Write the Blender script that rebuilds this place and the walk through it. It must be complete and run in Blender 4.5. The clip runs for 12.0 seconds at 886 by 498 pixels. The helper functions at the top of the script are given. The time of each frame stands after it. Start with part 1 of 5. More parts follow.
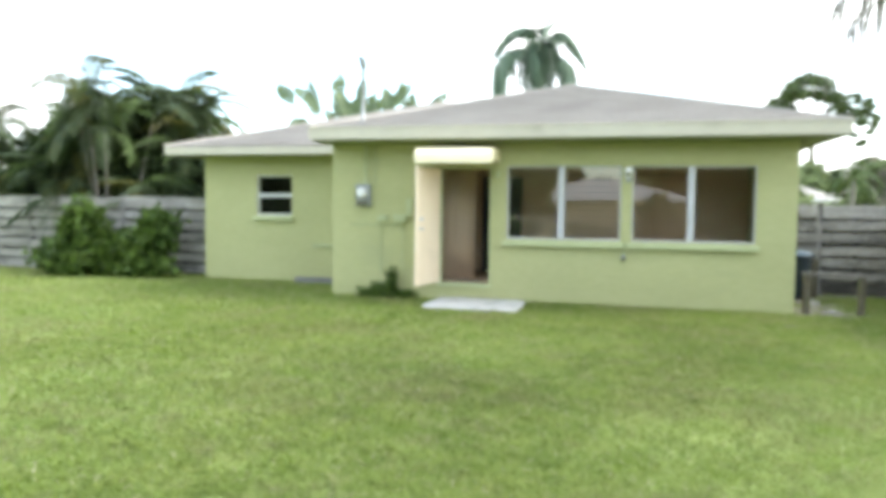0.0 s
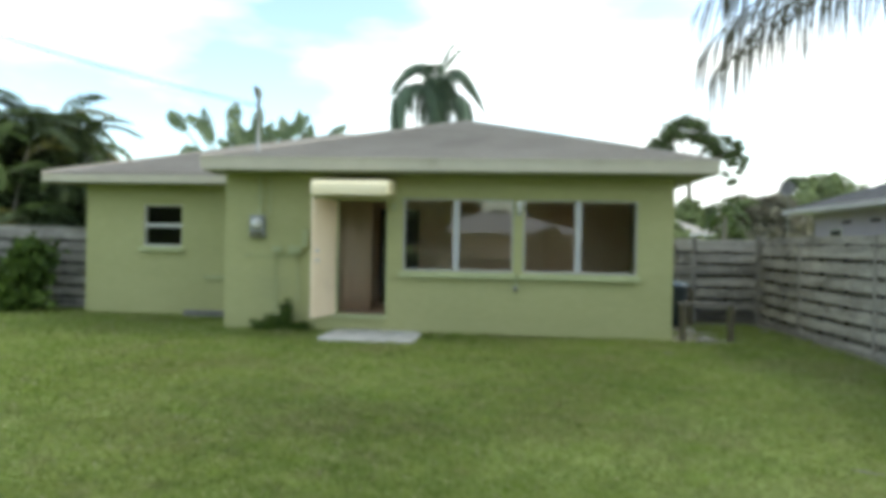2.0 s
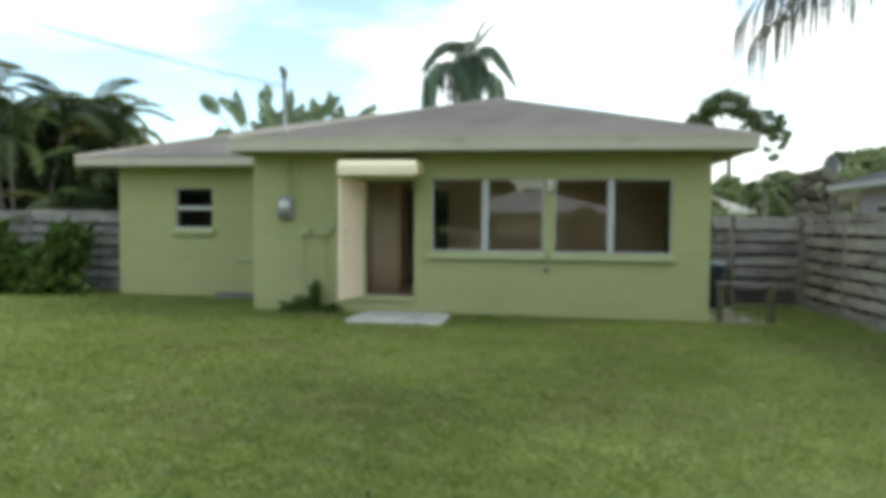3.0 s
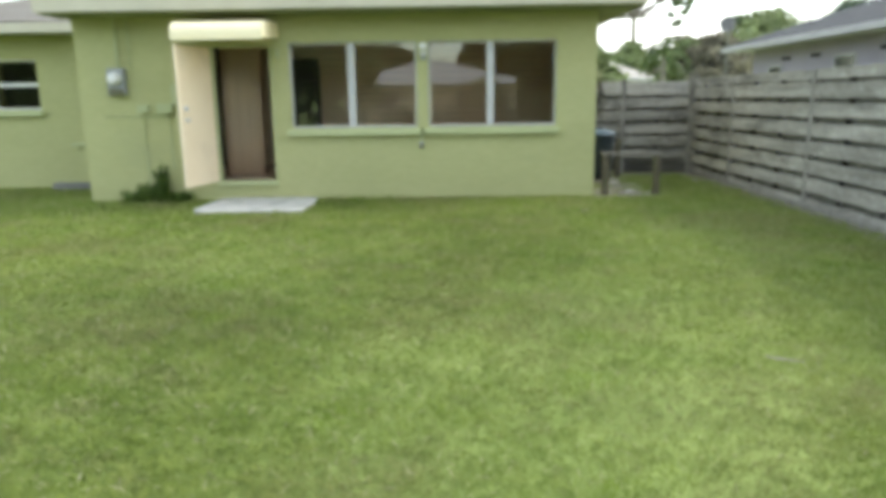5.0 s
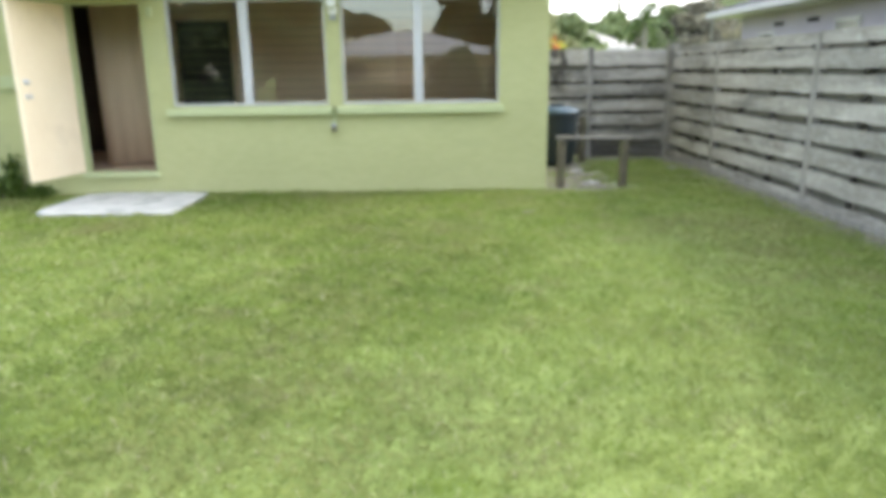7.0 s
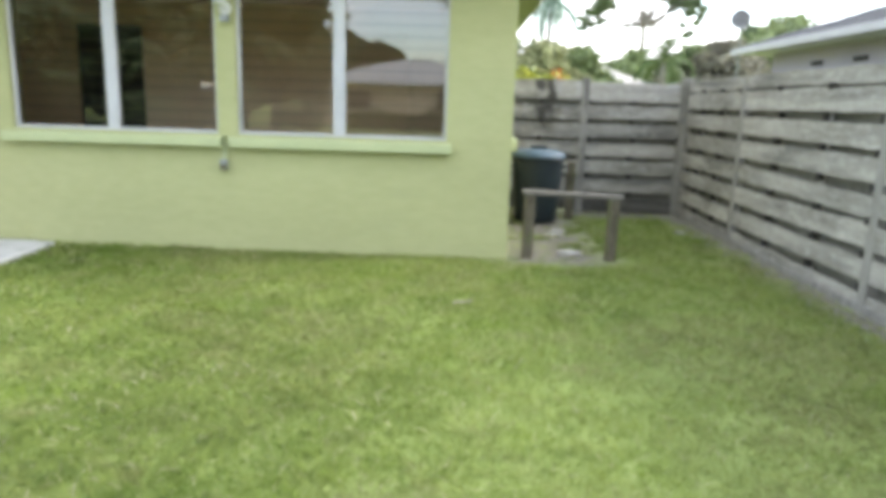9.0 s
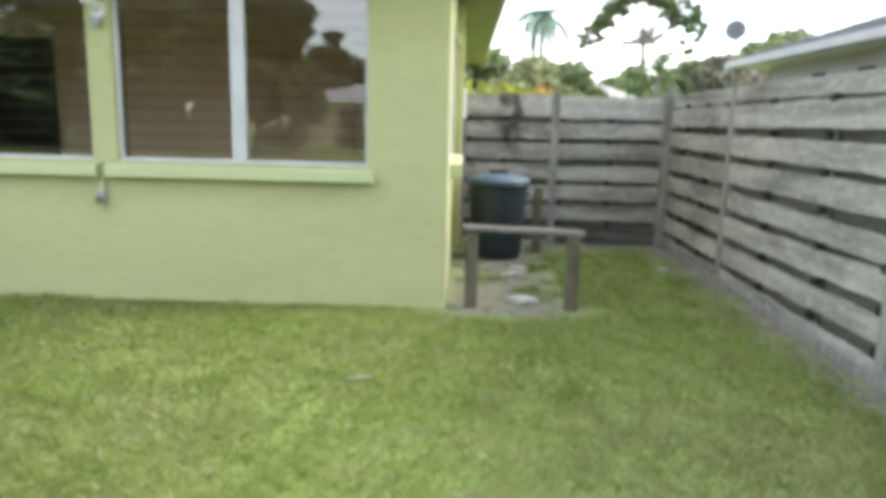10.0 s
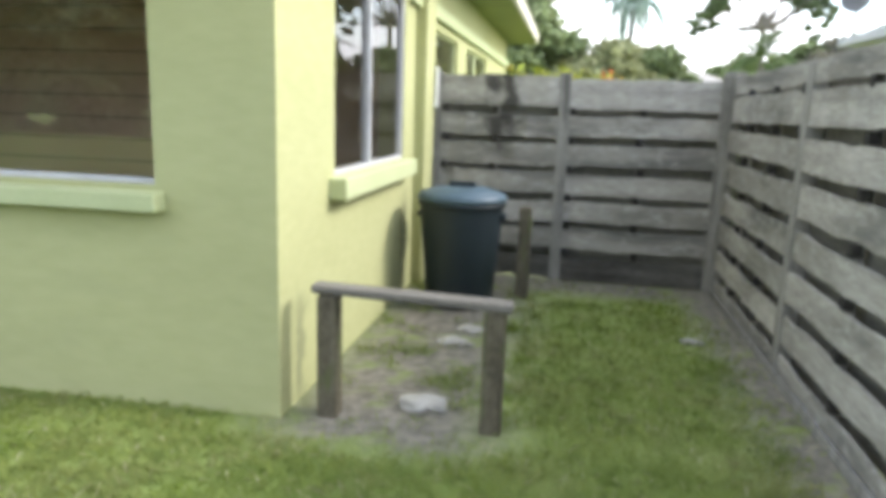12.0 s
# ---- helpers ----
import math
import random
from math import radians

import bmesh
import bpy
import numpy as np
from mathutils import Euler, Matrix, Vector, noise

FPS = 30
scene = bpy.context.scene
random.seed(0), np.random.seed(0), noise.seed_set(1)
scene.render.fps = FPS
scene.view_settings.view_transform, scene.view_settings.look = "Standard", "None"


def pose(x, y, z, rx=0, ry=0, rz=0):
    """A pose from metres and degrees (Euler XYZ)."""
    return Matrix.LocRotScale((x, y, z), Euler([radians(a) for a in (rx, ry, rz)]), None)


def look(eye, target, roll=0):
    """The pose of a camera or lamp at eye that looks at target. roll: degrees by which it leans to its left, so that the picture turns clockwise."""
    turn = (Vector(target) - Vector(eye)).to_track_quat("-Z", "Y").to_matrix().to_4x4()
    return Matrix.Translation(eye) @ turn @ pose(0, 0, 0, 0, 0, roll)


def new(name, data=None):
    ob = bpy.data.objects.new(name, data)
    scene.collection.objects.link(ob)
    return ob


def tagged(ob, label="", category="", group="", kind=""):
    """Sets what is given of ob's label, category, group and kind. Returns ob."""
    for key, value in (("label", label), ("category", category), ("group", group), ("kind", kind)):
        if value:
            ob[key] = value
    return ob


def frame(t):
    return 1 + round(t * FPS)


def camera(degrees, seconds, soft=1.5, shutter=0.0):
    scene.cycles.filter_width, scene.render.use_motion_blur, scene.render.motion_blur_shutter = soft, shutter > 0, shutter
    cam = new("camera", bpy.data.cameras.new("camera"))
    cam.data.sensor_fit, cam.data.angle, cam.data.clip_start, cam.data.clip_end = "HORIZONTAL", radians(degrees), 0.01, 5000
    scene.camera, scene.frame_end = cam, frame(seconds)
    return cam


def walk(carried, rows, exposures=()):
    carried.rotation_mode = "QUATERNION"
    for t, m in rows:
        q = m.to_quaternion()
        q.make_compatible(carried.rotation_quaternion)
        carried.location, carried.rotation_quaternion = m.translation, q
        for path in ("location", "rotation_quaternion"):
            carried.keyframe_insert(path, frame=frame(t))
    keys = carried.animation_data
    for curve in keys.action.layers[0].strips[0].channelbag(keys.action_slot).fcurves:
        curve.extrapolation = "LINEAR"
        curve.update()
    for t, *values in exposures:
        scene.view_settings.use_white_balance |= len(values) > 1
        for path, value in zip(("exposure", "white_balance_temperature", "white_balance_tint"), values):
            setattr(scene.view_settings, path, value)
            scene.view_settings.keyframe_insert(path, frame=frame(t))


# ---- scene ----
cam = camera(64.9, 12.0, soft=5.6)
PATH = [
    (0, (0.026, 0.493, 1.553), (-0.434, 2.437, 1.445), 0.8),
    (0.5, (0.013, 0.455, 1.549), (-0.338, 2.422, 1.464), 0.5),
    (1, (-0.001, 0.438, 1.55), (-0.236, 2.424, 1.519), -0.2),
    (1.5, (0.019, 0.393, 1.566), (-0.146, 2.386, 1.554), 0.8),
    (2, (0.087, 0.412, 1.554), (-0.09, 2.404, 1.542), 1.1),
    (2.5, (0.132, 0.494, 1.549), (-0.142, 2.475, 1.514), 0.9),
    (3, (0.168, 0.616, 1.563), (-0.107, 2.596, 1.492), 0.6),
    (3.5, (0.2, 0.728, 1.575), (-0.014, 2.707, 1.378), -1.1),
    (3.7, (0.231, 0.831, 1.586), (0.04, 2.807, 1.342), -0.5),
    (5.3, (0.867, 1.938, 1.501), (0.966, 3.884, 1.05), -1.2),
    (5.5, (0.938, 2.102, 1.5), (1.184, 4.032, 1.036), -0.9),
    (6, (1.095, 2.569, 1.527), (1.333, 4.503, 1.075), 0.1),
    (6.2, (1.179, 2.753, 1.524), (1.354, 4.683, 1.031), -2.1),
    (6.5, (1.333, 3.133, 1.506), (1.378, 5.084, 1.07), -0.7),
    (6.7, (1.446, 3.38, 1.498), (1.452, 5.326, 1.035), -1.2),
    (8.3, (2.099, 5.152, 1.426), (2.123, 7.078, 0.891), 2.7),
    (8.5, (2.247, 5.412, 1.441), (2.235, 7.342, 0.916), 0.9),
    (8.8, (2.404, 5.728, 1.467), (2.324, 7.677, 1.027), -0.7),
    (9, (2.458, 6.044, 1.438), (2.419, 8.001, 1.027), 1.8),
    (9.5, (2.831, 6.575, 1.459), (2.891, 8.54, 1.092), 2.6),
    (9.8, (3.018, 6.932, 1.463), (3.023, 8.893, 1.071), -0.0),
    (10, (3.055, 7.216, 1.449), (3.001, 9.183, 1.089), 1.4),
    (10.2, (3.158, 7.366, 1.494), (3.083, 9.325, 1.099), 5.0),
    (10.5, (3.36, 7.73, 1.477), (3.361, 9.693, 1.095), 2.5),
    (10.8, (3.624, 8.128, 1.528), (3.425, 10.099, 1.251), 4.3),
    (11, (3.69, 8.341, 1.524), (3.467, 10.299, 1.184), 0.0),
    (11.2, (3.826, 8.591, 1.432), (3.511, 10.542, 1.126), -0.4),
    (11.5, (3.988, 8.955, 1.476), (3.837, 10.891, 0.996), 2.3),
    (12, (4.216, 9.557, 1.487), (3.875, 11.488, 1.093), 1.9),
]
EXPOSURES = [(0, 1.05, 6450, 8), (0.5, 0.76, 6450, 7), (1, 0.51, 6450, 6), (1.5, 0.30, 6450, 5), (2, 0.04, 6450, 3), (2.5, -0.01, 6500, 3),
             (3, -0.09, 6500, 3), (3.5, -0.08, 6500, 2), (5.5, 0.91, 6700, 7), (6, 1.03, 6600, 9), (6.5, 1.11, 6500, 11), (8.5, 1.13, 6450, 11),
             (9, 1.15, 6450, 12), (9.5, 1.13, 6450, 12), (10.5, 1.03, 6450, 13), (11, 0.99, 6400, 13), (12, 0.92, 6350, 13)]
walk(cam, [(t, look(eye, target, roll)) for t, eye, target, roll in PATH], EXPOSURES)

# ---- world and sun ----
SUN_EL, SUN_AZ = radians(38), radians(80)   # azimuth from +y towards +x
world = bpy.data.worlds.new("sky")
scene.world = world
world.use_nodes = True
wn, wl = world.node_tree.nodes, world.node_tree.links
wn.clear()
w_out = wn.new("ShaderNodeOutputWorld")
w_bg = wn.new("ShaderNodeBackground")
w_sky = wn.new("ShaderNodeTexSky")
w_sky.sky_type = "NISHITA"
w_sky.sun_disc = False
w_sky.sun_elevation, w_sky.sun_rotation = SUN_EL, SUN_AZ
w_sky.air_density, w_sky.dust_density = 1.0, 1.5
w_tc = wn.new("ShaderNodeTexCoord")
w_map = wn.new("ShaderNodeMapping")
w_map.inputs["Scale"].default_value = (1.0, 1.0, 3.2)
w_map.inputs["Location"].default_value = (3.3, 0.7, 0.76)
w_noise = wn.new("ShaderNodeTexNoise")
w_noise.inputs["Scale"].default_value = 2.1
w_noise.inputs["Detail"].default_value = 5.0
w_noise.inputs["Roughness"].default_value = 0.5
w_ramp = wn.new("ShaderNodeValToRGB")
w_ramp.color_ramp.elements[0].position, w_ramp.color_ramp.elements[0].color = 0.42, (0, 0, 0, 1)
w_ramp.color_ramp.elements[1].position, w_ramp.color_ramp.elements[1].color = 0.60, (1, 1, 1, 1)
w_mix = wn.new("ShaderNodeMixRGB")
w_mix.inputs["Color2"].default_value = (12.5, 12.6, 12.6, 1)
w_gain = wn.new("ShaderNodeMixRGB")
w_gain.blend_type = "MULTIPLY"
w_gain.inputs["Fac"].default_value = 1.0
w_gain.inputs["Color2"].default_value = (2.7, 2.65, 2.5, 1)
wl.new(w_tc.outputs["Generated"], w_map.inputs["Vector"])
wl.new(w_map.outputs["Vector"], w_noise.inputs["Vector"])
wl.new(w_noise.outputs["Fac"], w_ramp.inputs["Fac"])
wl.new(w_ramp.outputs["Color"], w_mix.inputs["Fac"])
wl.new(w_sky.outputs["Color"], w_gain.inputs["Color1"])
wl.new(w_gain.outputs["Color"], w_mix.inputs["Color1"])
wl.new(w_mix.outputs["Color"], w_bg.inputs["Color"])
wl.new(w_bg.outputs["Background"], w_out.inputs["Surface"])
w_bg.inputs["Strength"].default_value = 0.142

sun_data = bpy.data.lights.new("sun", "SUN")
sun_data.energy, sun_data.angle, sun_data.color = 1.85, radians(12), (1.0, 0.975, 0.93)
sun = new("sun", sun_data)
_d = Vector((math.sin(SUN_AZ) * math.cos(SUN_EL), math.cos(SUN_AZ) * math.cos(SUN_EL), math.sin(SUN_EL)))
sun.matrix_basis = look(_d * 60, (0, 0, 0))


# ---- materials ----
def material(name, c1, c2, rough=0.8, scale=3.0, fine=40.0, bump=0.15, bump_dist=0.004, metal=0.0, c3=None, spots=0.0,
             translucent=0.0, random_tint=0.0, stretch=(1, 1, 1), island=False, spec=0.3):
    """Two colours mixed by a coarse and a fine noise, c3 as stains, with relief."""
    m = bpy.data.materials.new(name)
    m.use_nodes = True
    n, l = m.node_tree.nodes, m.node_tree.links
    b = n["Principled BSDF"]
    geo = n.new("ShaderNodeNewGeometry")
    mp = n.new("ShaderNodeMapping")
    mp.inputs["Scale"].default_value = stretch
    l.new(geo.outputs["Position"], mp.inputs["Vector"])
    a = n.new("ShaderNodeTexNoise")
    a.inputs["Scale"].default_value, a.inputs["Detail"].default_value = scale, 4
    f = n.new("ShaderNodeTexNoise")
    f.inputs["Scale"].default_value, f.inputs["Detail"].default_value = fine, 3
    l.new(mp.outputs["Vector"], a.inputs["Vector"])
    l.new(mp.outputs["Vector"], f.inputs["Vector"])
    add = n.new("ShaderNodeMath")
    add.operation = "ADD"
    l.new(a.outputs["Fac"], add.inputs[0])
    l.new(f.outputs["Fac"], add.inputs[1])
    ramp = n.new("ShaderNodeValToRGB")
    half = n.new("ShaderNodeMath")
    half.operation = "MULTIPLY"
    half.inputs[1].default_value = 0.5
    l.new(add.outputs[0], half.inputs[0])
    ramp.color_ramp.elements[0].position, ramp.color_ramp.elements[0].color = 0.36, (*c1, 1)
    ramp.color_ramp.elements[1].position, ramp.color_ramp.elements[1].color = 0.64, (*c2, 1)
    l.new(half.outputs[0], ramp.inputs["Fac"])
    col = ramp.outputs["Color"]
    if c3:
        st = n.new("ShaderNodeTexNoise")
        st.inputs["Scale"].default_value, st.inputs["Detail"].default_value = scale * 0.6, 6
        l.new(mp.outputs["Vector"], st.inputs["Vector"])
        sr = n.new("ShaderNodeValToRGB")
        sr.color_ramp.elements[0].position, sr.color_ramp.elements[0].color = 0.62 - spots, (0, 0, 0, 1)
        sr.color_ramp.elements[1].position, sr.color_ramp.elements[1].color = 0.76 - spots, (1, 1, 1, 1)
        l.new(st.outputs["Fac"], sr.inputs["Fac"])
        mx = n.new("ShaderNodeMixRGB")
        mx.inputs["Color2"].default_value = (*c3, 1)
        l.new(sr.outputs["Color"], mx.inputs["Fac"])
        l.new(col, mx.inputs["Color1"])
        col = mx.outputs["Color"]
    if random_tint:
        rnd = geo.outputs["Random Per Island"] if island else n.new("ShaderNodeObjectInfo").outputs["Random"]
        rg = n.new("ShaderNodeMapRange")
        rg.inputs["To Min"].default_value, rg.inputs["To Max"].default_value = 1 - random_tint, 1 + random_tint
        l.new(rnd, rg.inputs["Value"])
        hs = n.new("ShaderNodeHueSaturation")
        l.new(rg.outputs["Result"], hs.inputs["Value"])
        l.new(col, hs.inputs["Color"])
        col = hs.outputs["Color"]
    l.new(col, b.inputs["Base Color"])
    b.inputs["Roughness"].default_value, b.inputs["Metallic"].default_value = rough, metal
    b.inputs["Specular IOR Level"].default_value = spec
    if bump:
        bp = n.new("ShaderNodeBump")
        bp.inputs["Strength"].default_value, bp.inputs["Distance"].default_value = bump, bump_dist
        l.new(half.outputs[0], bp.inputs["Height"])
        l.new(bp.outputs["Normal"], b.inputs["Normal"])
    if translucent:
        tr = n.new("ShaderNodeBsdfTranslucent")
        l.new(col, tr.inputs["Color"])
        ms = n.new("ShaderNodeMixShader")
        ms.inputs["Fac"].default_value = translucent
        l.new(b.outputs["BSDF"], ms.inputs[1])
        l.new(tr.outputs["BSDF"], ms.inputs[2])
        l.new(ms.outputs["Shader"], n["Material Output"].inputs["Surface"])
    return m


M_WALL = material("green_stucco", (0.398, 0.404, 0.197), (0.444, 0.45, 0.226), 0.85, 1.2, 13, 0.45, 0.008, stretch=(0.6, 0.6, 1.7), c3=(0.375, 0.385, 0.2), spots=0.0)


def with_dark_streak(source, name, axis, centre, half, z0, z1, colour, amount):
    """A copy of a material with an uneven dark streak that runs up and down a surface."""
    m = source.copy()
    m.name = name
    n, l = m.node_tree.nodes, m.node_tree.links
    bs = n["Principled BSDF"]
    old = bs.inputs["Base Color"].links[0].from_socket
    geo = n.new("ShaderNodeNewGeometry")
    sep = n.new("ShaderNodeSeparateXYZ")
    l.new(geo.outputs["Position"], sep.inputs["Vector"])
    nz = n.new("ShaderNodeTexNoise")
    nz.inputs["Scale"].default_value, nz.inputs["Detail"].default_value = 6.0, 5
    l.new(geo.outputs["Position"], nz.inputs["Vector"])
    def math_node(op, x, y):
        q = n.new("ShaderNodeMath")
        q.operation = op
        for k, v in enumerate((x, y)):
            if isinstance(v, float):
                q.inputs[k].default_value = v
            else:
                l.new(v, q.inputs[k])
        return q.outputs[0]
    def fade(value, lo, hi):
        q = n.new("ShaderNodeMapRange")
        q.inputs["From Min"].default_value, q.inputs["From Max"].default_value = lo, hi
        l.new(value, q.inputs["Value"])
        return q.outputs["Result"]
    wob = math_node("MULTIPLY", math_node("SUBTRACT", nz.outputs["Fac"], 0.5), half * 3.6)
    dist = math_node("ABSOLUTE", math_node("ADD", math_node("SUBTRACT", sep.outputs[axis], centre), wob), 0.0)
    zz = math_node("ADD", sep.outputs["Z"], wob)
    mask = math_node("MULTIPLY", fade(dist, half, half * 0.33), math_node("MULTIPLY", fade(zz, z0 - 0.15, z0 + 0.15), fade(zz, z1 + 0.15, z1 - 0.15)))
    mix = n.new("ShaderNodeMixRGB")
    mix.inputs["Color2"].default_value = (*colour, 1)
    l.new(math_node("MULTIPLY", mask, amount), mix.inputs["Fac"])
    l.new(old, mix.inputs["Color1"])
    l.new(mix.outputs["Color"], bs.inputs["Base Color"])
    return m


# two uneven darker streaks low on the side wall, at y 14.97 and 12.74
M_SIDEWALL = with_dark_streak(with_dark_streak(M_WALL, "stained_stucco", "Y", 14.97, 0.16, 0.1, 0.68, (0.05, 0.06, 0.03), 0.85),
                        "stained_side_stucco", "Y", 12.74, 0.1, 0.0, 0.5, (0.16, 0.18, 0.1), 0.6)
M_SILL = material("green_sill_paint", (0.44, 0.48, 0.26), (0.49, 0.53, 0.3), 0.75, 3, 60, 0.2)
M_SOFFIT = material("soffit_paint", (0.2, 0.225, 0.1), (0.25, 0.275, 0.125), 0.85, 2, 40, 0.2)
M_FASCIA = material("fascia_paint", (0.5, 0.47, 0.37), (0.57, 0.54, 0.43), 0.7, 3, 60, 0.15, c3=(0.42, 0.39, 0.3))
M_CREAM = material("cream_paint", (0.8, 0.66, 0.47), (0.86, 0.73, 0.54), 0.55, 2.5, 50, 0.1, c3=(0.7, 0.58, 0.42), spots=0.02)
M_AWNING = material("cream_enamelled_metal", (0.82, 0.74, 0.49), (0.87, 0.79, 0.55), 0.4, 3, 50, 0.05)
M_ALU = material("aluminium_frame", (0.5, 0.5, 0.5), (0.6, 0.6, 0.61), 0.45, 5, 80, 0.1, metal=0.2)
M_WHITE = material("white_paint", (0.74, 0.74, 0.73), (0.82, 0.82, 0.8), 0.5, 4, 60, 0.1)
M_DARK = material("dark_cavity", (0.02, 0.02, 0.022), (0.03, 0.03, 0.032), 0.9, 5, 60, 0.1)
M_INT = material("interior_tan_wall", (0.78, 0.63, 0.46), (0.84, 0.69, 0.51), 0.8, 2, 30, 0.1)
M_INTPINK = material("interior_beige_panel", (0.72, 0.55, 0.37), (0.78, 0.61, 0.43), 0.7, 2, 30, 0.1, stretch=(6, 6, 0.4))
M_INTFLOOR = material("interior_terracotta_floor", (0.5, 0.36, 0.25), (0.58, 0.43, 0.31), 0.5, 3, 30, 0.1)
# near-black brown that puts the shade of an unlit hall into colour
M_UNLITHALL = material("unlit_hall_dark", (0.03, 0.02, 0.014), (0.06, 0.042, 0.03), 0.6, 3, 30, 0.2, stretch=(6, 6, 0.4))
M_CEIL = material("interior_ceiling_paint", (0.76, 0.74, 0.68), (0.82, 0.8, 0.74), 0.85, 3, 40, 0.1)
M_BLACK = material("black_door_paint", (0.012, 0.013, 0.017), (0.02, 0.021, 0.026), 0.35, 3, 40, 0.05)
M_WOODGREY = material("weathered_fence_board", (0.215, 0.202, 0.176), (0.45, 0.43, 0.385), 0.9, 1.6, 22, 0.6, 0.004,
                      c3=(0.12, 0.118, 0.108), spots=0.06, random_tint=0.14, stretch=(0.55, 0.55, 5))


def weathered(m):
    """Adds pale lichen specks and dark mould blotches to a timber material."""
    n, l = m.node_tree.nodes, m.node_tree.links
    bs = n["Principled BSDF"]
    geo = n.new("ShaderNodeNewGeometry")
    mp = n.new("ShaderNodeMapping")
    mp.inputs["Scale"].default_value = (0.6, 0.6, 1.3)
    l.new(geo.outputs["Position"], mp.inputs["Vector"])
    for scale, lo, hi, colour, amount in ((2.2, 0.5, 0.72, (0.1, 0.098, 0.086), 0.65), (16.0, 0.54, 0.68, (0.6, 0.59, 0.54), 0.42)):
        old = bs.inputs["Base Color"].links[0].from_socket
        t = n.new("ShaderNodeTexNoise")
        t.inputs["Scale"].default_value, t.inputs["Detail"].default_value, t.inputs["Roughness"].default_value = scale, 6, 0.62
        l.new(mp.outputs["Vector"], t.inputs["Vector"])
        r = n.new("ShaderNodeMapRange")
        r.inputs["From Min"].default_value, r.inputs["From Max"].default_value, r.inputs["To Max"].default_value = lo, hi, amount
        l.new(t.outputs["Fac"], r.inputs["Value"])
        x = n.new("ShaderNodeMixRGB")
        x.inputs["Color2"].default_value = (*colour, 1)
        l.new(r.outputs["Result"], x.inputs["Fac"])
        l.new(old, x.inputs["Color1"])
        l.new(x.outputs["Color"], bs.inputs["Base Color"])


weathered(M_WOODGREY)
M_POST = material("weathered_fence_post", (0.15, 0.143, 0.128), (0.3, 0.29, 0.263), 0.9, 3, 30, 0.7, 0.004,
                  c3=(0.1, 0.095, 0.085), spots=0.02, random_tint=0.15, stretch=(5, 5, 0.5))
M_RAIL = material("mossy_timber", (0.07, 0.06, 0.04), (0.16, 0.14, 0.095), 0.9, 5, 40, 0.7, 0.004,
                  c3=(0.1, 0.12, 0.04), spots=0.08, stretch=(3, 3, 1))
M_RAILTOP = material("weathered_rail_top", (0.105, 0.096, 0.08), (0.2, 0.187, 0.158), 0.9, 5, 40, 0.6, 0.004, c3=(0.1, 0.09, 0.07), stretch=(1, 5, 5))
M_BIN = material("dark_green_plastic", (0.010, 0.017, 0.021), (0.015, 0.024, 0.029), 0.5, 4, 60, 0.08, spec=0.4)
M_LID = material("faded_plastic_lid", (0.055, 0.09, 0.115), (0.08, 0.125, 0.15), 0.45, 4, 60, 0.08, spec=0.4)
M_CONC = material("worn_concrete", (0.36, 0.36, 0.335), (0.54, 0.535, 0.5), 0.9, 5, 60, 0.5, 0.005, c3=(0.24, 0.25, 0.22), spots=0.06)
M_DAMP = material("damp_concrete", (0.15, 0.15, 0.14), (0.24, 0.24, 0.225), 0.9, 5, 60, 0.4, 0.004)
M_STONE = material("pale_stone", (0.299, 0.290, 0.255), (0.440, 0.422, 0.378), 0.9, 9, 70, 0.5, 0.006, c3=(0.3, 0.3, 0.25))
M_METER = material("grey_galvanised_box", (0.272, 0.289, 0.289), (0.340, 0.357, 0.357), 0.5, 6, 60, 0.08, metal=0.3)
M_PIPE = material("painted_conduit", (0.39, 0.427, 0.235), (0.44, 0.477, 0.27), 0.7, 6, 60, 0.1)
M_MAST = material("galvanised_mast", (0.33, 0.34, 0.34), (0.42, 0.43, 0.43), 0.5, 6, 60, 0.1, metal=0.4)
M_RUST = material("dark_metal_fitting", (0.10, 0.10, 0.06), (0.16, 0.15, 0.09), 0.6, 9, 60, 0.2)
M_CABLE = material("cable_rubber", (0.03, 0.03, 0.03), (0.05, 0.05, 0.05), 0.7, 6, 60, 0.0)
M_BARK = material("palm_bark", (0.17, 0.15, 0.125), (0.29, 0.27, 0.235), 0.95, 4, 30, 0.9, 0.02, stretch=(0.6, 0.6, 6))
M_BARK2 = material("tree_bark", (0.11, 0.095, 0.08), (0.22, 0.195, 0.165), 0.95, 4, 30, 0.9, 0.02, stretch=(4, 4, 0.8))
M_PALM = material("palm_frond_green", (0.06, 0.1, 0.03), (0.12, 0.168, 0.05), 0.5, 1.2, 9, 0, translucent=0.25, random_tint=0.3, island=True)
M_PALMY = material("yellowing_frond", (0.13, 0.14, 0.04), (0.2, 0.195, 0.06), 0.55, 1.2, 9, 0, translucent=0.25, random_tint=0.3, island=True)
M_PALMDARK = material("deep_frond_green", (0.046, 0.073, 0.034), (0.094, 0.125, 0.055), 0.5, 1.2, 9, 0, translucent=0.15, random_tint=0.3, island=True)
M_DEAD = material("dry_hanging_frond", (0.065, 0.065, 0.046), (0.130, 0.124, 0.085), 0.8, 1.2, 9, 0, translucent=0.15, random_tint=0.3, island=True)
M_ROYAL = material("blue_green_frond", (0.12, 0.18, 0.125), (0.19, 0.26, 0.18), 0.5, 1.2, 9, 0, translucent=0.2, random_tint=0.3, island=True)
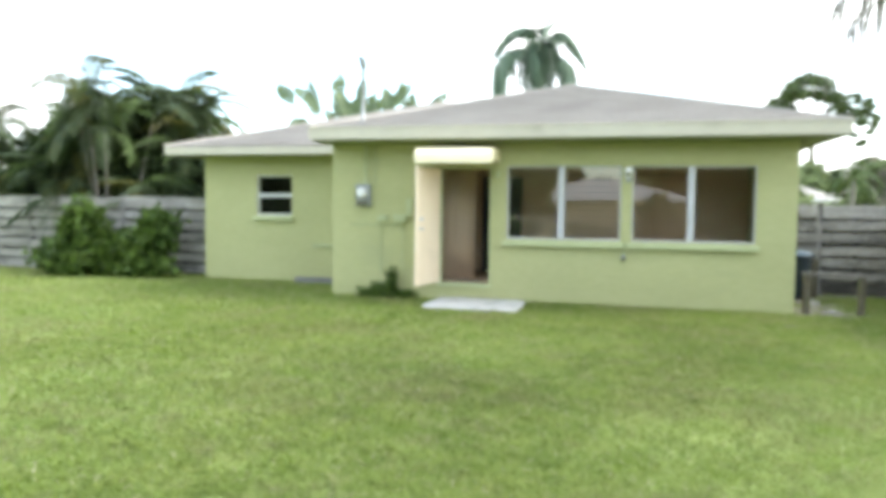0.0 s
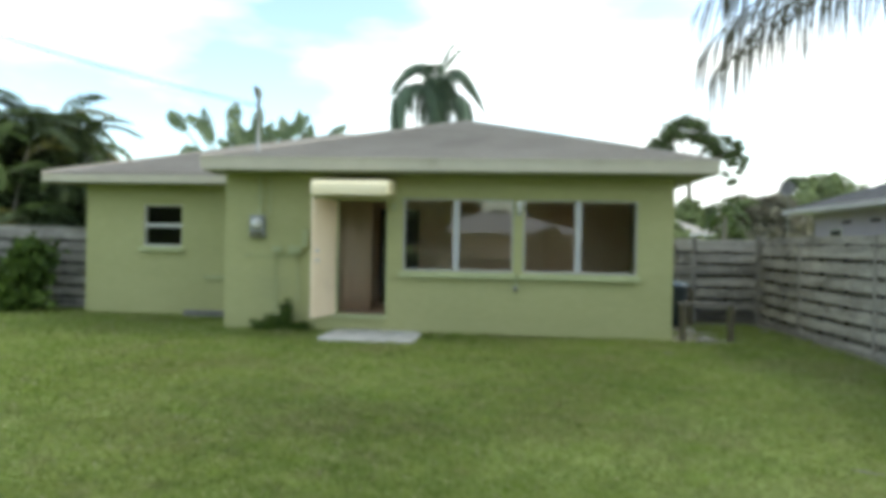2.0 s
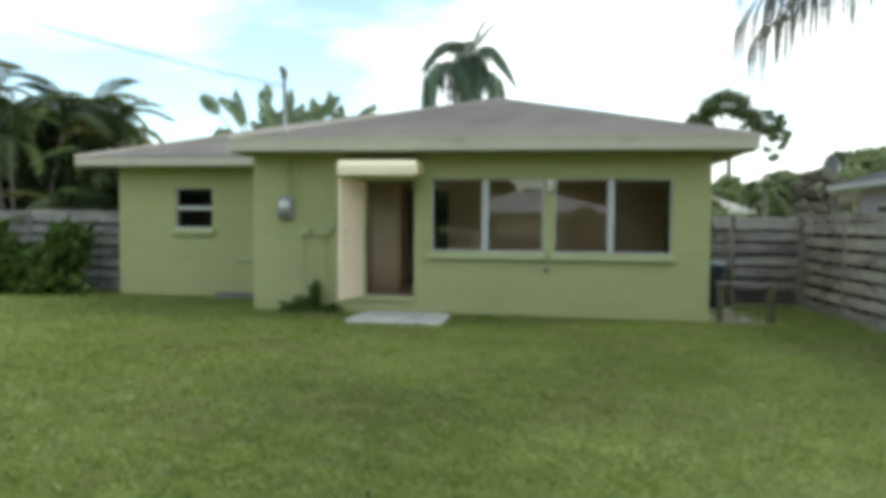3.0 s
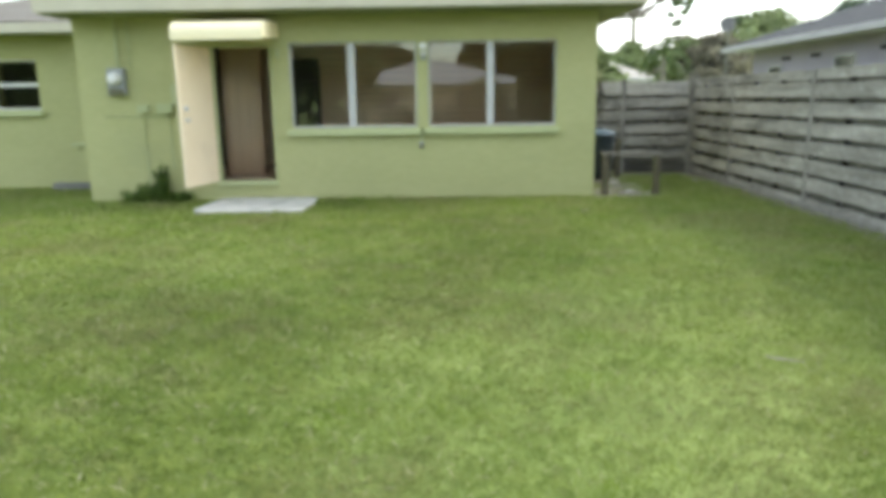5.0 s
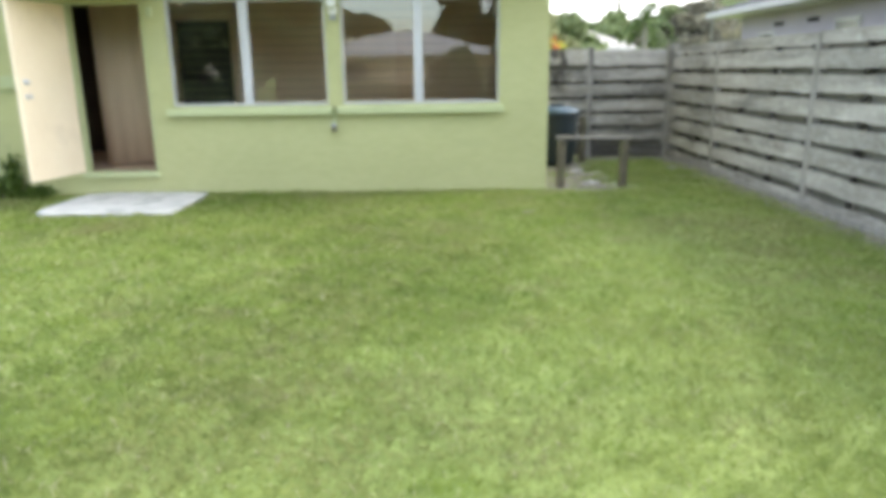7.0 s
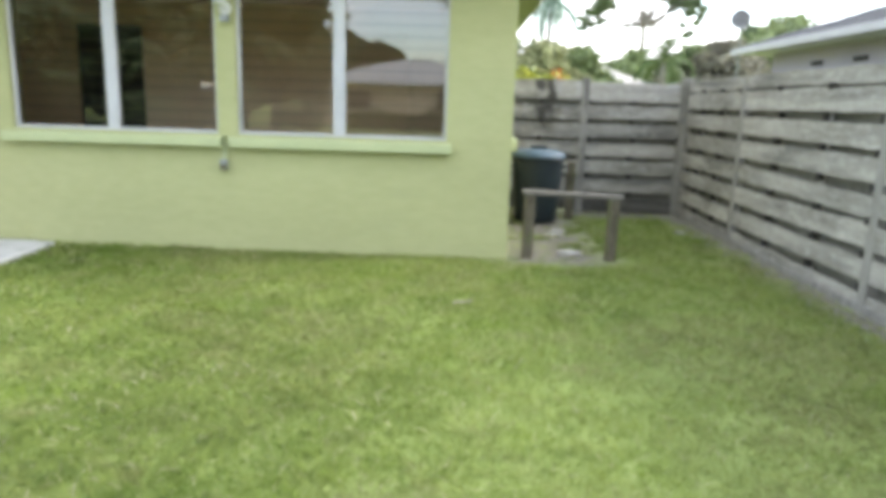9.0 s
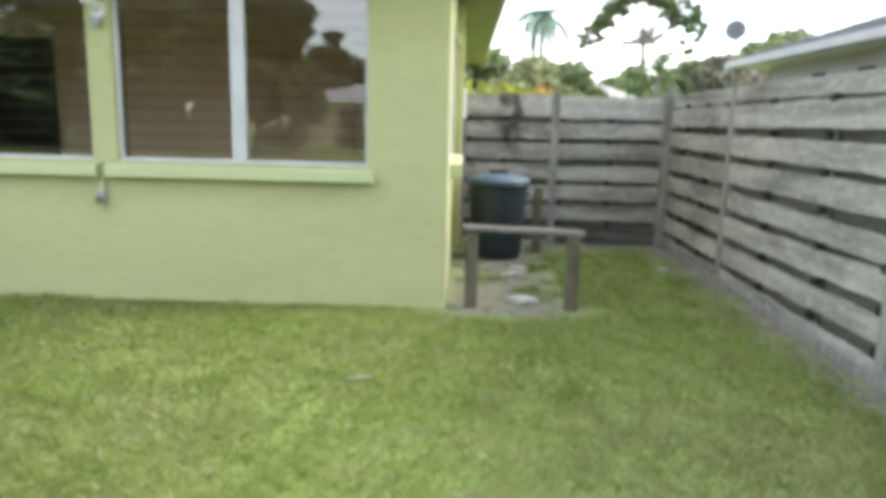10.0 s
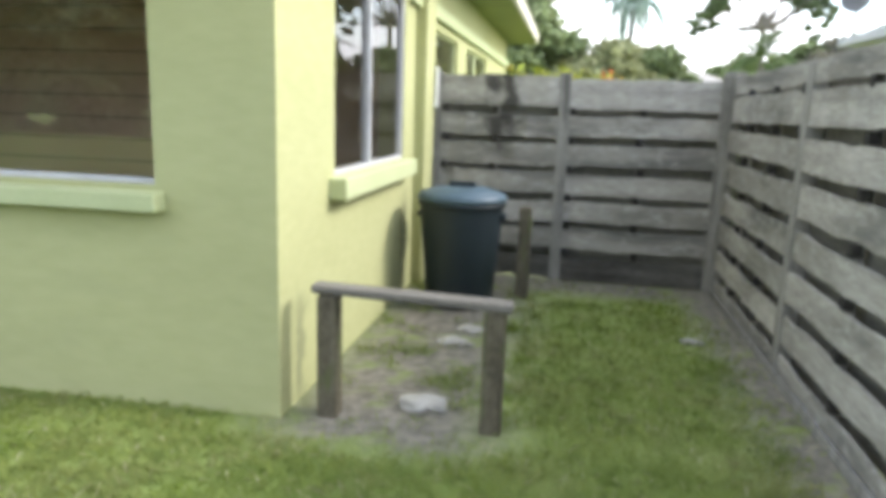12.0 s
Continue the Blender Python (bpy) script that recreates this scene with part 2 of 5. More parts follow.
M_PADDLE = material("paddle_leaf_green", (0.11, 0.16, 0.08), (0.19, 0.24, 0.13), 0.45, 1.2, 9, 0, translucent=0.3, random_tint=0.3, island=True)
M_BUSH = material("shrub_leaf_green", (0.052, 0.097, 0.02), (0.128, 0.192, 0.037), 0.5, 1.4, 9, 0, translucent=0.25, random_tint=0.35, island=True)
M_TREE = material("tree_leaf_green", (0.15, 0.195, 0.085), (0.29, 0.345, 0.16), 0.55, 0.5, 6, 0, translucent=0.25, random_tint=0.35, island=True)
M_TREE2 = material("olive_leaf_green", (0.2, 0.215, 0.105), (0.36, 0.37, 0.18), 0.55, 0.5, 6, 0, translucent=0.25, random_tint=0.35, island=True)
M_TREEDARK = material("dense_leaf_green", (0.075, 0.105, 0.048), (0.150, 0.195, 0.090), 0.55, 0.5, 6, 0, translucent=0.15, random_tint=0.35, island=True)
M_TREEBROWN = material("brownish_dry_leaf", (0.17, 0.16, 0.115), (0.29, 0.27, 0.2), 0.6, 0.5, 6, 0, translucent=0.25, random_tint=0.35, island=True)
M_PALEFROND = material("pale_blue_green_frond", (0.24, 0.34, 0.27), (0.34, 0.45, 0.36), 0.55, 1.2, 9, 0, translucent=0.3, random_tint=0.2, island=True)
M_DISH = material("dull_grey_reflector", (0.2, 0.2, 0.205), (0.27, 0.27, 0.28), 0.6, 6, 60, 0.1)
M_CROTON = material("red_yellow_leaf", (0.26, 0.33, 0.05), (0.42, 0.4, 0.06), 0.5, 2.5, 9, 0, c3=(0.5, 0.12, 0.06), spots=0.06, translucent=0.25, random_tint=0.35, island=True)
M_TWIG = material("bare_twig", (0.1, 0.08, 0.065), (0.17, 0.145, 0.12), 0.9, 3, 20, 0)


def grass_material():
    """Blades in lush, plain and dry patches, tuft by tuft, with single straws among them."""
    m = material("lawn_blade", (0.18, 0.25, 0.054), (0.29, 0.34, 0.095), 0.7, 0.45, 2.4, 0, translucent=0.48, random_tint=0.07, spec=0.15, island=True)
    n, l = m.node_tree.nodes, m.node_tree.links
    hs = next(x for x in n if x.bl_idname == "ShaderNodeHueSaturation")
    col = hs.inputs["Color"].links[0].from_socket
    geo = n.new("ShaderNodeNewGeometry")
    for scale, lo, hi, colour, amount in ((0.75, 0.5, 0.68, (0.25, 0.245, 0.105), 0.75), (3.4, 0.54, 0.7, (0.29, 0.275, 0.14), 0.6),
                                          (1.9, 0.56, 0.72, (0.2, 0.285, 0.035), 0.7), (9.0, 0.53, 0.68, (0.105, 0.165, 0.033), 0.45), (13.0, 0.58, 0.7, (0.3, 0.34, 0.13), 0.5)):
        t, r, x = n.new("ShaderNodeTexNoise"), n.new("ShaderNodeMapRange"), n.new("ShaderNodeMixRGB")
        t.noise_dimensions = "4D"
        t.inputs["W"].default_value = scale
        t.inputs["Scale"].default_value, t.inputs["Detail"].default_value = scale, 3
        l.new(geo.outputs["Position"], t.inputs["Vector"])
        r.inputs["From Min"].default_value, r.inputs["From Max"].default_value, r.inputs["To Max"].default_value = lo, hi, amount
        l.new(t.outputs["Fac"], r.inputs["Value"])
        x.inputs["Color2"].default_value = (*colour, 1)
        l.new(r.outputs["Result"], x.inputs["Fac"])
        l.new(col, x.inputs["Color1"])
        col = x.outputs["Color"]
    straw = n.new("ShaderNodeMath")
    straw.operation = "GREATER_THAN"
    straw.inputs[1].default_value = 0.955
    l.new(geo.outputs["Random Per Island"], straw.inputs[0])
    x = n.new("ShaderNodeMixRGB")
    x.inputs["Color2"].default_value = (0.42, 0.4, 0.25, 1)
    l.new(straw.outputs[0], x.inputs["Fac"])
    l.new(col, x.inputs["Color1"])
    l.new(x.outputs["Color"], hs.inputs["Color"])
    return m


M_GRASS = grass_material()
M_NBRWALL = material("lavender_grey_stucco", (0.275, 0.258, 0.325), (0.325, 0.305, 0.38), 0.9, 2, 40, 0.3)
M_NBRROOF = material("grey_shingle", (0.065, 0.065, 0.067), (0.101, 0.101, 0.104), 0.95, 2, 25, 0.5, 0.01)
M_GUTTER = material("white_gutter", (0.36, 0.36, 0.37), (0.43, 0.43, 0.44), 0.5, 3, 50, 0.1)
M_PEACH = material("peach_stucco", (0.72, 0.58, 0.44), (0.78, 0.64, 0.5), 0.85, 2, 40, 0.3)
M_PALEROOF = material("pale_roof", (0.42, 0.42, 0.41), (0.5, 0.5, 0.49), 0.8, 2, 40, 0.2)


def glass_material(name, ior, tint):
    m = bpy.data.materials.new(name)
    m.use_nodes = True
    n, l = m.node_tree.nodes, m.node_tree.links
    n.remove(n["Principled BSDF"])
    g, t, mx = n.new("ShaderNodeBsdfGlossy"), n.new("ShaderNodeBsdfTransparent"), n.new("ShaderNodeMixShader")
    fr = n.new("ShaderNodeFresnel")
    fr.inputs["IOR"].default_value = ior
    g.inputs["Roughness"].default_value = 0.0
    t.inputs["Color"].default_value = (*tint, 1)
    l.new(fr.outputs["Fac"], mx.inputs["Fac"])
    l.new(t.outputs["BSDF"], mx.inputs[1])
    l.new(g.outputs["BSDF"], mx.inputs[2])
    l.new(mx.outputs["Shader"], n["Material Output"].inputs["Surface"])
    return m


M_GLASS = glass_material("window_glass", 2.3, (0.93, 0.94, 0.93))
M_GLASSTINT = glass_material("grey_reflective_glass", 2.35, (0.74, 0.76, 0.76))
M_LOUVRE = material("louvre_edge_grey", (0.17, 0.14, 0.095), (0.22, 0.18, 0.125), 0.5, 5, 60, 0)


def roof_material():
    m = material("roof_shingle", (0.335, 0.31, 0.275), (0.43, 0.40, 0.358), 0.95, 0.9, 18, 0.4, 0.006, c3=(0.31, 0.288, 0.258), spots=0.0)
    return m


M_ROOF = roof_material()


def ground_material():
    """Soil and thatch below the lawn, with sandy bare patches at the house's side and along the fence."""
    m = bpy.data.materials.new("lawn_soil")
    m.use_nodes = True
    n, l = m.node_tree.nodes, m.node_tree.links
    b = n["Principled BSDF"]
    geo = n.new("ShaderNodeNewGeometry")
    def noise_tex(scale, detail=5):
        x = n.new("ShaderNodeTexNoise")
        x.inputs["Scale"].default_value, x.inputs["Detail"].default_value = scale, detail
        l.new(geo.outputs["Position"], x.inputs["Vector"])
        return x.outputs["Fac"]
    def ramp_of(fac, p0, c0, p1, c1):
        r = n.new("ShaderNodeValToRGB")
        r.color_ramp.elements[0].position, r.color_ramp.elements[0].color = p0, (*c0, 1)
        r.color_ramp.elements[1].position, r.color_ramp.elements[1].color = p1, (*c1, 1)
        l.new(fac, r.inputs["Fac"])
        return r.outputs["Color"]
    green = ramp_of(noise_tex(0.5, 6), 0.35, (0.195, 0.255, 0.075), 0.65, (0.27, 0.325, 0.105))
    fine = ramp_of(noise_tex(45), 0.3, (0.85, 0.85, 0.85), 0.7, (1.12, 1.12, 1.12))
    mul = n.new("ShaderNodeMixRGB")
    mul.blend_type = "MULTIPLY"
    mul.inputs["Fac"].default_value = 1
    l.new(green, mul.inputs["Color1"])
    l.new(fine, mul.inputs["Color2"])
    sand = ramp_of(noise_tex(14), 0.35, (0.15, 0.138, 0.108), 0.65, (0.27, 0.25, 0.205))
    sep = n.new("ShaderNodeSeparateXYZ")
    l.new(geo.outputs["Position"], sep.inputs["Vector"])
    def band(out, lo, hi, soft):
        """1 between lo and hi, fading over soft."""
        a, c = n.new("ShaderNodeMapRange"), n.new("ShaderNodeMapRange")
        a.inputs["From Min"].default_value, a.inputs["From Max"].default_value = lo - soft, lo + soft
        c.inputs["From Min"].default_value, c.inputs["From Max"].default_value = hi + soft, hi - soft
        l.new(out, a.inputs["Value"])
        l.new(out, c.inputs["Value"])
        q = n.new("ShaderNodeMath")
        q.operation = "MULTIPLY"
        l.new(a.outputs["Result"], q.inputs[0])
        l.new(c.outputs["Result"], q.inputs[1])
        return q.outputs[0]
    def times(a, c):
        q = n.new("ShaderNodeMath")
        q.operation = "MULTIPLY"
        l.new(a, q.inputs[0])
        l.new(c, q.inputs[1])
        return q.outputs[0]
    side = times(band(sep.outputs["X"], 2.9, 3.95, 0.25), band(sep.outputs["Y"], 12.3, 15.9, 0.12))
    fence = times(band(sep.outputs["X"], 5.17, 5.7, 0.16), band(sep.outputs["Y"], -6, 15.9, 0.2))
    back = times(band(sep.outputs["X"], 3.6, 5.7, 0.2), band(sep.outputs["Y"], 15.3, 15.9, 0.2))
    mx = n.new("ShaderNodeMath")
    mx.operation = "MAXIMUM"
    l.new(side, mx.inputs[0])
    l.new(fence, mx.inputs[1])
    most = n.new("ShaderNodeMath")
    most.operation = "MAXIMUM"
    l.new(mx.outputs[0], most.inputs[0])
    l.new(back, most.inputs[1])
    brk = n.new("ShaderNodeMapRange")
    brk.inputs["From Min"].default_value, brk.inputs["From Max"].default_value = 0.31, 0.45
    l.new(noise_tex(3.2), brk.inputs["Value"])
    bare = times(most.outputs[0], brk.outputs["Result"])
    mix = n.new("ShaderNodeMixRGB")
    l.new(bare, mix.inputs["Fac"])
    l.new(mul.outputs["Color"], mix.inputs["Color1"])
    l.new(sand, mix.inputs["Color2"])
    l.new(mix.outputs["Color"], b.inputs["Base Color"])
    b.inputs["Roughness"].default_value = 0.95
    b.inputs["Specular IOR Level"].default_value = 0.1
    bp = n.new("ShaderNodeBump")
    bp.inputs["Strength"].default_value, bp.inputs["Distance"].default_value = 0.8, 0.02
    l.new(noise_tex(60), bp.inputs["Height"])
    l.new(bp.outputs["Normal"], b.inputs["Normal"])
    return m


M_GROUND = ground_material()

# ---- building helpers ----
BASE = {}


def thing(name, at, label, category, group="", kind=""):
    """A top-level Empty at the thing's base."""
    ob = new(name)
    ob.empty_display_size = 0.1
    ob.location = at
    BASE[ob] = Vector(at)
    return tagged(ob, label, category, group, kind)


def mesh_of(name, bm, mat):
    me = bpy.data.meshes.new(name)
    bm.normal_update()
    bm.to_mesh(me)
    bm.free()
    me.materials.append(mat)
    return me


def part(name, bm, mat, parent, label="", at=(0, 0, 0)):
    """One mesh under a thing or a part; its coordinates are the world's, shifted by at."""
    me = mesh_of(name, bm, mat) if isinstance(bm, bmesh.types.BMesh) else bm
    ob = new(name, me)
    ob.parent = parent
    BASE[ob] = Vector(at)
    ob.location = BASE[ob] - BASE[parent]
    return tagged(ob, label)


def solo(name, bm, mat, label, category="", kind="", at=(0, 0, 0), group=""):
    """A top-level thing that is one mesh."""
    me = mesh_of(name, bm, mat) if isinstance(bm, bmesh.types.BMesh) else bm
    ob = new(name, me)
    ob.location = at
    BASE[ob] = Vector(at)
    return tagged(ob, label, category, group, kind)


def box(bm, x0, x1, y0, y1, z0, z1, r=0.0, m=None):
    """An axis-aligned box, its edges rounded by r, moved by m."""
    g = bmesh.ops.create_cube(bm, size=1)
    vs = g["verts"]
    for v in vs:
        v.co = Vector(((x0 + x1) / 2 + v.co.x * (x1 - x0), (y0 + y1) / 2 + v.co.y * (y1 - y0), (z0 + z1) / 2 + v.co.z * (z1 - z0)))
    if r:
        es = list({e for v in vs for e in v.link_edges})
        out = bmesh.ops.bevel(bm, geom=es, offset=r, segments=2, affect="EDGES", profile=0.6)
        vs = list({v for f in out["faces"] for v in f.verts} | {v for v in vs if v.is_valid})
    if m is not None:
        bmesh.ops.transform(bm, matrix=m, verts=vs)
    return bm


def nbox(*a, **k):
    return box(bmesh.new(), *a, **k)


def tube(bm, pts, radii, sides=8, cap=True):
    """A tapered tube along pts."""
    rings = []
    up = Vector((0, 0, 1))
    for i, p in enumerate(pts):
        p = Vector(p)
        d = (Vector(pts[min(i + 1, len(pts) - 1)]) - Vector(pts[max(i - 1, 0)])).normalized()
        ref = up if abs(d.z) < 0.95 else Vector((1, 0, 0))
        a = d.cross(ref).normalized()
        c = d.cross(a).normalized()
        r = radii[i] if isinstance(radii, (list, tuple)) else radii
        rings.append([bm.verts.new(p + a * math.cos(2 * math.pi * k / sides) * r + c * math.sin(2 * math.pi * k / sides) * r) for k in range(sides)])
    for q, w in zip(rings, rings[1:]):
        for k in range(sides):
            bm.faces.new((q[k], q[(k + 1) % sides], w[(k + 1) % sides], w[k])).smooth = sides > 5
    if cap:
        bm.faces.new(rings[0])
        bm.faces.new(rings[-1][::-1])
    return bm


def poly(bm, pts):
    return bm.faces.new([bm.verts.new(p) for p in pts])


def quads_mesh(name, verts, mat, n=4):
    """A mesh of loose polygons with n corners each."""
    verts = np.asarray(verts, dtype=np.float32).reshape(-1, 3)
    k = len(verts) // n
    me = bpy.data.meshes.new(name)
    me.vertices.add(len(verts))
    me.vertices.foreach_set("co", verts.ravel())
    me.loops.add(len(verts))
    me.loops.foreach_set("vertex_index", np.arange(len(verts), dtype=np.int32))
    me.polygons.add(k)
    me.polygons.foreach_set("loop_start", np.arange(0, len(verts), n, dtype=np.int32))
    me.update(calc_edges=True)
    me.materials.append(mat)
    return me


# ---- ground ----
bm = bmesh.new()
xs = [-400, -120, -40] + [-20 + 0.75 * i for i in range(41)] + [16, 30, 90, 400]
ys = [-400, -120, -40, -20, -8] + [-3 + 0.75 * i for i in range(31)] + [26, 40, 90, 400]
rows_v = []
for yy in ys:
    rows_v.append([bm.verts.new((xx, yy, 0.0)) for xx in xs])
for r0, r1 in zip(rows_v, rows_v[1:]):
    for k in range(len(xs) - 1):
        bm.faces.new((r0[k], r0[k + 1], r1[k + 1], r1[k])).smooth = True
solo("ground", bm, M_GROUND, "level back yard soil under a mown lawn, sandy by the house", kind="structure")

# ---- the house ----
FY, XL, XR, WY, WX, BACK = 12.5, -4.91, 2.93, 14.4, -8.72, 22.9
TOP = 2.74
house = thing("house", (-1, 16, 0), "single-storey green stucco bungalow with a grey shingle hip roof", "house")


def wall_with_holes(axis, lo, hi, z0, z1, c0, c1, holes):
    """A wall along an axis from lo to hi, its thickness from c0 to c1, with openings (a, b, za, zb) through it."""
    us = sorted({lo, hi, *(v for q in holes for v in q[:2])})
    zs = sorted({z0, z1, *(v for q in holes for v in q[2:])})
    b, vs = bmesh.new(), {}
    def vert(u, z, c):
        if (u, z, c) not in vs:
            vs[u, z, c] = b.verts.new((u, c, z) if axis == "x" else (c, u, z))
        return vs[u, z, c]
    def solid(i, k):
        if not (0 <= i < len(us) - 1 and 0 <= k < len(zs) - 1):
            return False
        u, z = (us[i] + us[i + 1]) / 2, (zs[k] + zs[k + 1]) / 2
        return not any(p < u < q and r < z < s for p, q, r, s in holes)
    for i in range(len(us) - 1):
        for k in range(len(zs) - 1):
            if not solid(i, k):
                continue
            ring = [(us[i], zs[k]), (us[i + 1], zs[k]), (us[i + 1], zs[k + 1]), (us[i], zs[k + 1])]
            for c in (c0, c1):
                b.faces.new([vert(u, z, c) for u, z in ring])
            for n, (di, dk) in enumerate(((0, -1), (1, 0), (0, 1), (-1, 0))):
                if not solid(i + di, k + dk):
                    p, q = ring[n], ring[(n + 1) % 4]
                    b.faces.new((vert(*p, c0), vert(*q, c0), vert(*q, c1), vert(*p, c1)))
    bmesh.ops.recalc_face_normals(b, faces=b.faces[:])
    return b


WIN_L, WIN_R = (-1.69, 0.22, 1.095, 2.35), (0.405, 2.325, 1.095, 2.35)
DOOR = (-2.885, -1.968, 0.28, 2.33)
SIDE_1, SIDE_2, SIDE_3 = (13.28, 14.9, 1.1, 2.32), (15.95, 17.35, 1.13, 2.2), (18.05, 19.9, 1.13, 2.2)
WING_W = (-7.46, -6.63, 1.42, 2.28)
T = 0.2
part("front_wall", wall_with_holes("x", XL, XR, -0.2, 2.86, FY, FY + T, [WIN_L, WIN_R, DOOR]), M_WALL, house)
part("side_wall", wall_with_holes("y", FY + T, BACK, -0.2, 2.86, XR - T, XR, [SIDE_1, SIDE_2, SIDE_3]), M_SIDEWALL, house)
part("return_wall", nbox(XL, XL + T, FY + T, WY, -0.2, 2.86), M_WALL, house)
part("wing_wall", wall_with_holes("x", WX, XL - 0.002, -0.2, 2.75, WY, WY + T, [WING_W]), M_WALL, house)
part("wing_side_wall", nbox(WX, WX + T, WY + T, BACK, -0.2, TOP), M_WALL, house)
part("rear_wall", nbox(WX + T, XR - T, BACK - T, BACK, -0.2, TOP), M_WALL, house)

# roof: a low hip over the rear block, and the hipped front extension
EZ, WZ = 2.98, 2.87
ex0, ex1, ey0 = -5.1, 3.47, 11.85
wx0, wy0, wy1 = -9.32, 13.8, 23.5
PITCH = 0.32
rx = (ex0 + ex1) / 2
ry = ey0 + (ex1 - rx)
rz = EZ + (ex1 - rx) * PITCH
my = (wy0 + wy1) / 2
mz = WZ + (my - wy0) * PITCH
bm = bmesh.new()
th = 0.02
poly(bm, [(ex0, ey0, EZ), (ex1, ey0, EZ), (rx, ry, rz)])
poly(bm, [(ex1, ey0, EZ), (ex1, wy1, EZ), (rx, wy1 - 4.0, rz), (rx, ry, rz)])
poly(bm, [(ex0, ey0, EZ), (rx, ry, rz), (rx, wy1 - 4.0, rz), (ex0, wy1, EZ)])
bmesh.ops.solidify(bm, geom=bm.faces[:], thickness=th)
roof_front = part("front_roof", bm, M_ROOF, house)
bm = bmesh.new()
hx0, hx1 = wx0 + (my - wy0), -1.2
poly(bm, [(wx0, wy0, WZ), (ex0 + 1.2, wy0, WZ), (hx1, my, mz), (hx0, my, mz)])
poly(bm, [(wx0, wy0, WZ), (hx0, my, mz), (wx0, wy1, WZ)])
poly(bm, [(wx0, wy1, WZ), (hx0, my, mz), (hx1, my, mz), (ex0 + 1.2, wy1, WZ)])
bmesh.ops.solidify(bm, geom=bm.faces[:], thickness=th)
part("wing_roof", bm, M_ROOF, house)
# ridge and hip caps
bm = bmesh.new()
for p, q in (((ex0, ey0, EZ), (rx, ry, rz)), ((ex1, ey0, EZ), (rx, ry, rz)), ((rx, ry, rz), (rx, wy1 - 4, rz)),
             ((wx0, wy0, WZ), (hx0, my, mz)), ((hx0, my, mz), (hx1, my, mz))):
    p, q = Vector(p), Vector(q)
    tube(bm, [p + Vector((0, 0, 0.0)), q + Vector((0, 0, 0.0))], 0.035, 6)
part("ridge_cap", bm, M_ROOF, house)
# shingle courses: thin raised edges that follow the slope
bm = bmesh.new()
for i in range(1, 30):
    f = i / 30
    a0, a1 = ex0 + (rx - ex0) * f, ex1 + (rx - ex1) * f
    yy, zz = ey0 + (ry - ey0) * f, EZ + (rz - EZ) * f
    box(bm, a0 + 0.03, a1 - 0.03, yy - 0.006, yy + 0.03, zz - 0.004, zz + 0.0075)
    yw, zw = wy0 + (my - wy0) * f, WZ + (mz - WZ) * f
    aw = wx0 + (hx0 - wx0) * f
    box(bm, aw + 0.03, ex0 - 0.05 + 2.4 * f, yw - 0.006, yw + 0.03, zw - 0.004, zw + 0.0075)
part("shingle_course", bm, M_ROOF, house)
# eaves: fascia boards and soffits
FB = 0.21
part("front_fascia", nbox(ex0, ex1, ey0, ey0 + 0.04, EZ - FB, EZ - 0.022), M_FASCIA, house, "beige painted fascia board")
part("side_fascia", nbox(ex1 - 0.04, ex1, ey0 + 0.04, wy1, EZ - FB, EZ - 0.022), M_FASCIA, house)
part("return_fascia", nbox(ex0, ex0 + 0.04, ey0 + 0.04, wy0 + 0.4, EZ - FB, EZ - 0.022), M_FASCIA, house)
part("wing_fascia", nbox(wx0, ex0 + 0.2, wy0, wy0 + 0.04, WZ - 0.18, WZ - 0.022), M_FASCIA, house)
part("wing_side_fascia", nbox(wx0, wx0 + 0.04, wy0 + 0.04, wy1, WZ - 0.18, WZ - 0.022), M_FASCIA, house)
part("drip_edge", nbox(ex0 - 0.012, ex1 + 0.012, ey0 - 0.012, ey0 + 0.03, EZ - 0.024, EZ + 0.006), M_FASCIA, house)
SOZ = TOP + 0.005
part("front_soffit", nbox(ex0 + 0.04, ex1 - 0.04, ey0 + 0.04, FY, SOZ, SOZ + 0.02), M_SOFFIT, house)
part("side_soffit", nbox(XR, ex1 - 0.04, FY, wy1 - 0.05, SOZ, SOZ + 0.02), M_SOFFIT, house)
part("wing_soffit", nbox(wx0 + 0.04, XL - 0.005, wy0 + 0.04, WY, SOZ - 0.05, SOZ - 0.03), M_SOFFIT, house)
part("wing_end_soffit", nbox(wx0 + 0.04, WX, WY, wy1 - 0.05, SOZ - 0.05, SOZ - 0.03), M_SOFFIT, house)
# a painted moulding along the side wall above its windows
part("side_moulding", nbox(XR + 0.001, XR + 0.05, 15.0, BACK, 2.28, 2.4, r=0.01), M_SILL, house)
part("side_pilaster", nbox(XR + 0.001, XR + 0.09, 15.28, 15.66, 0, TOP, r=0.01), M_WALL, house)


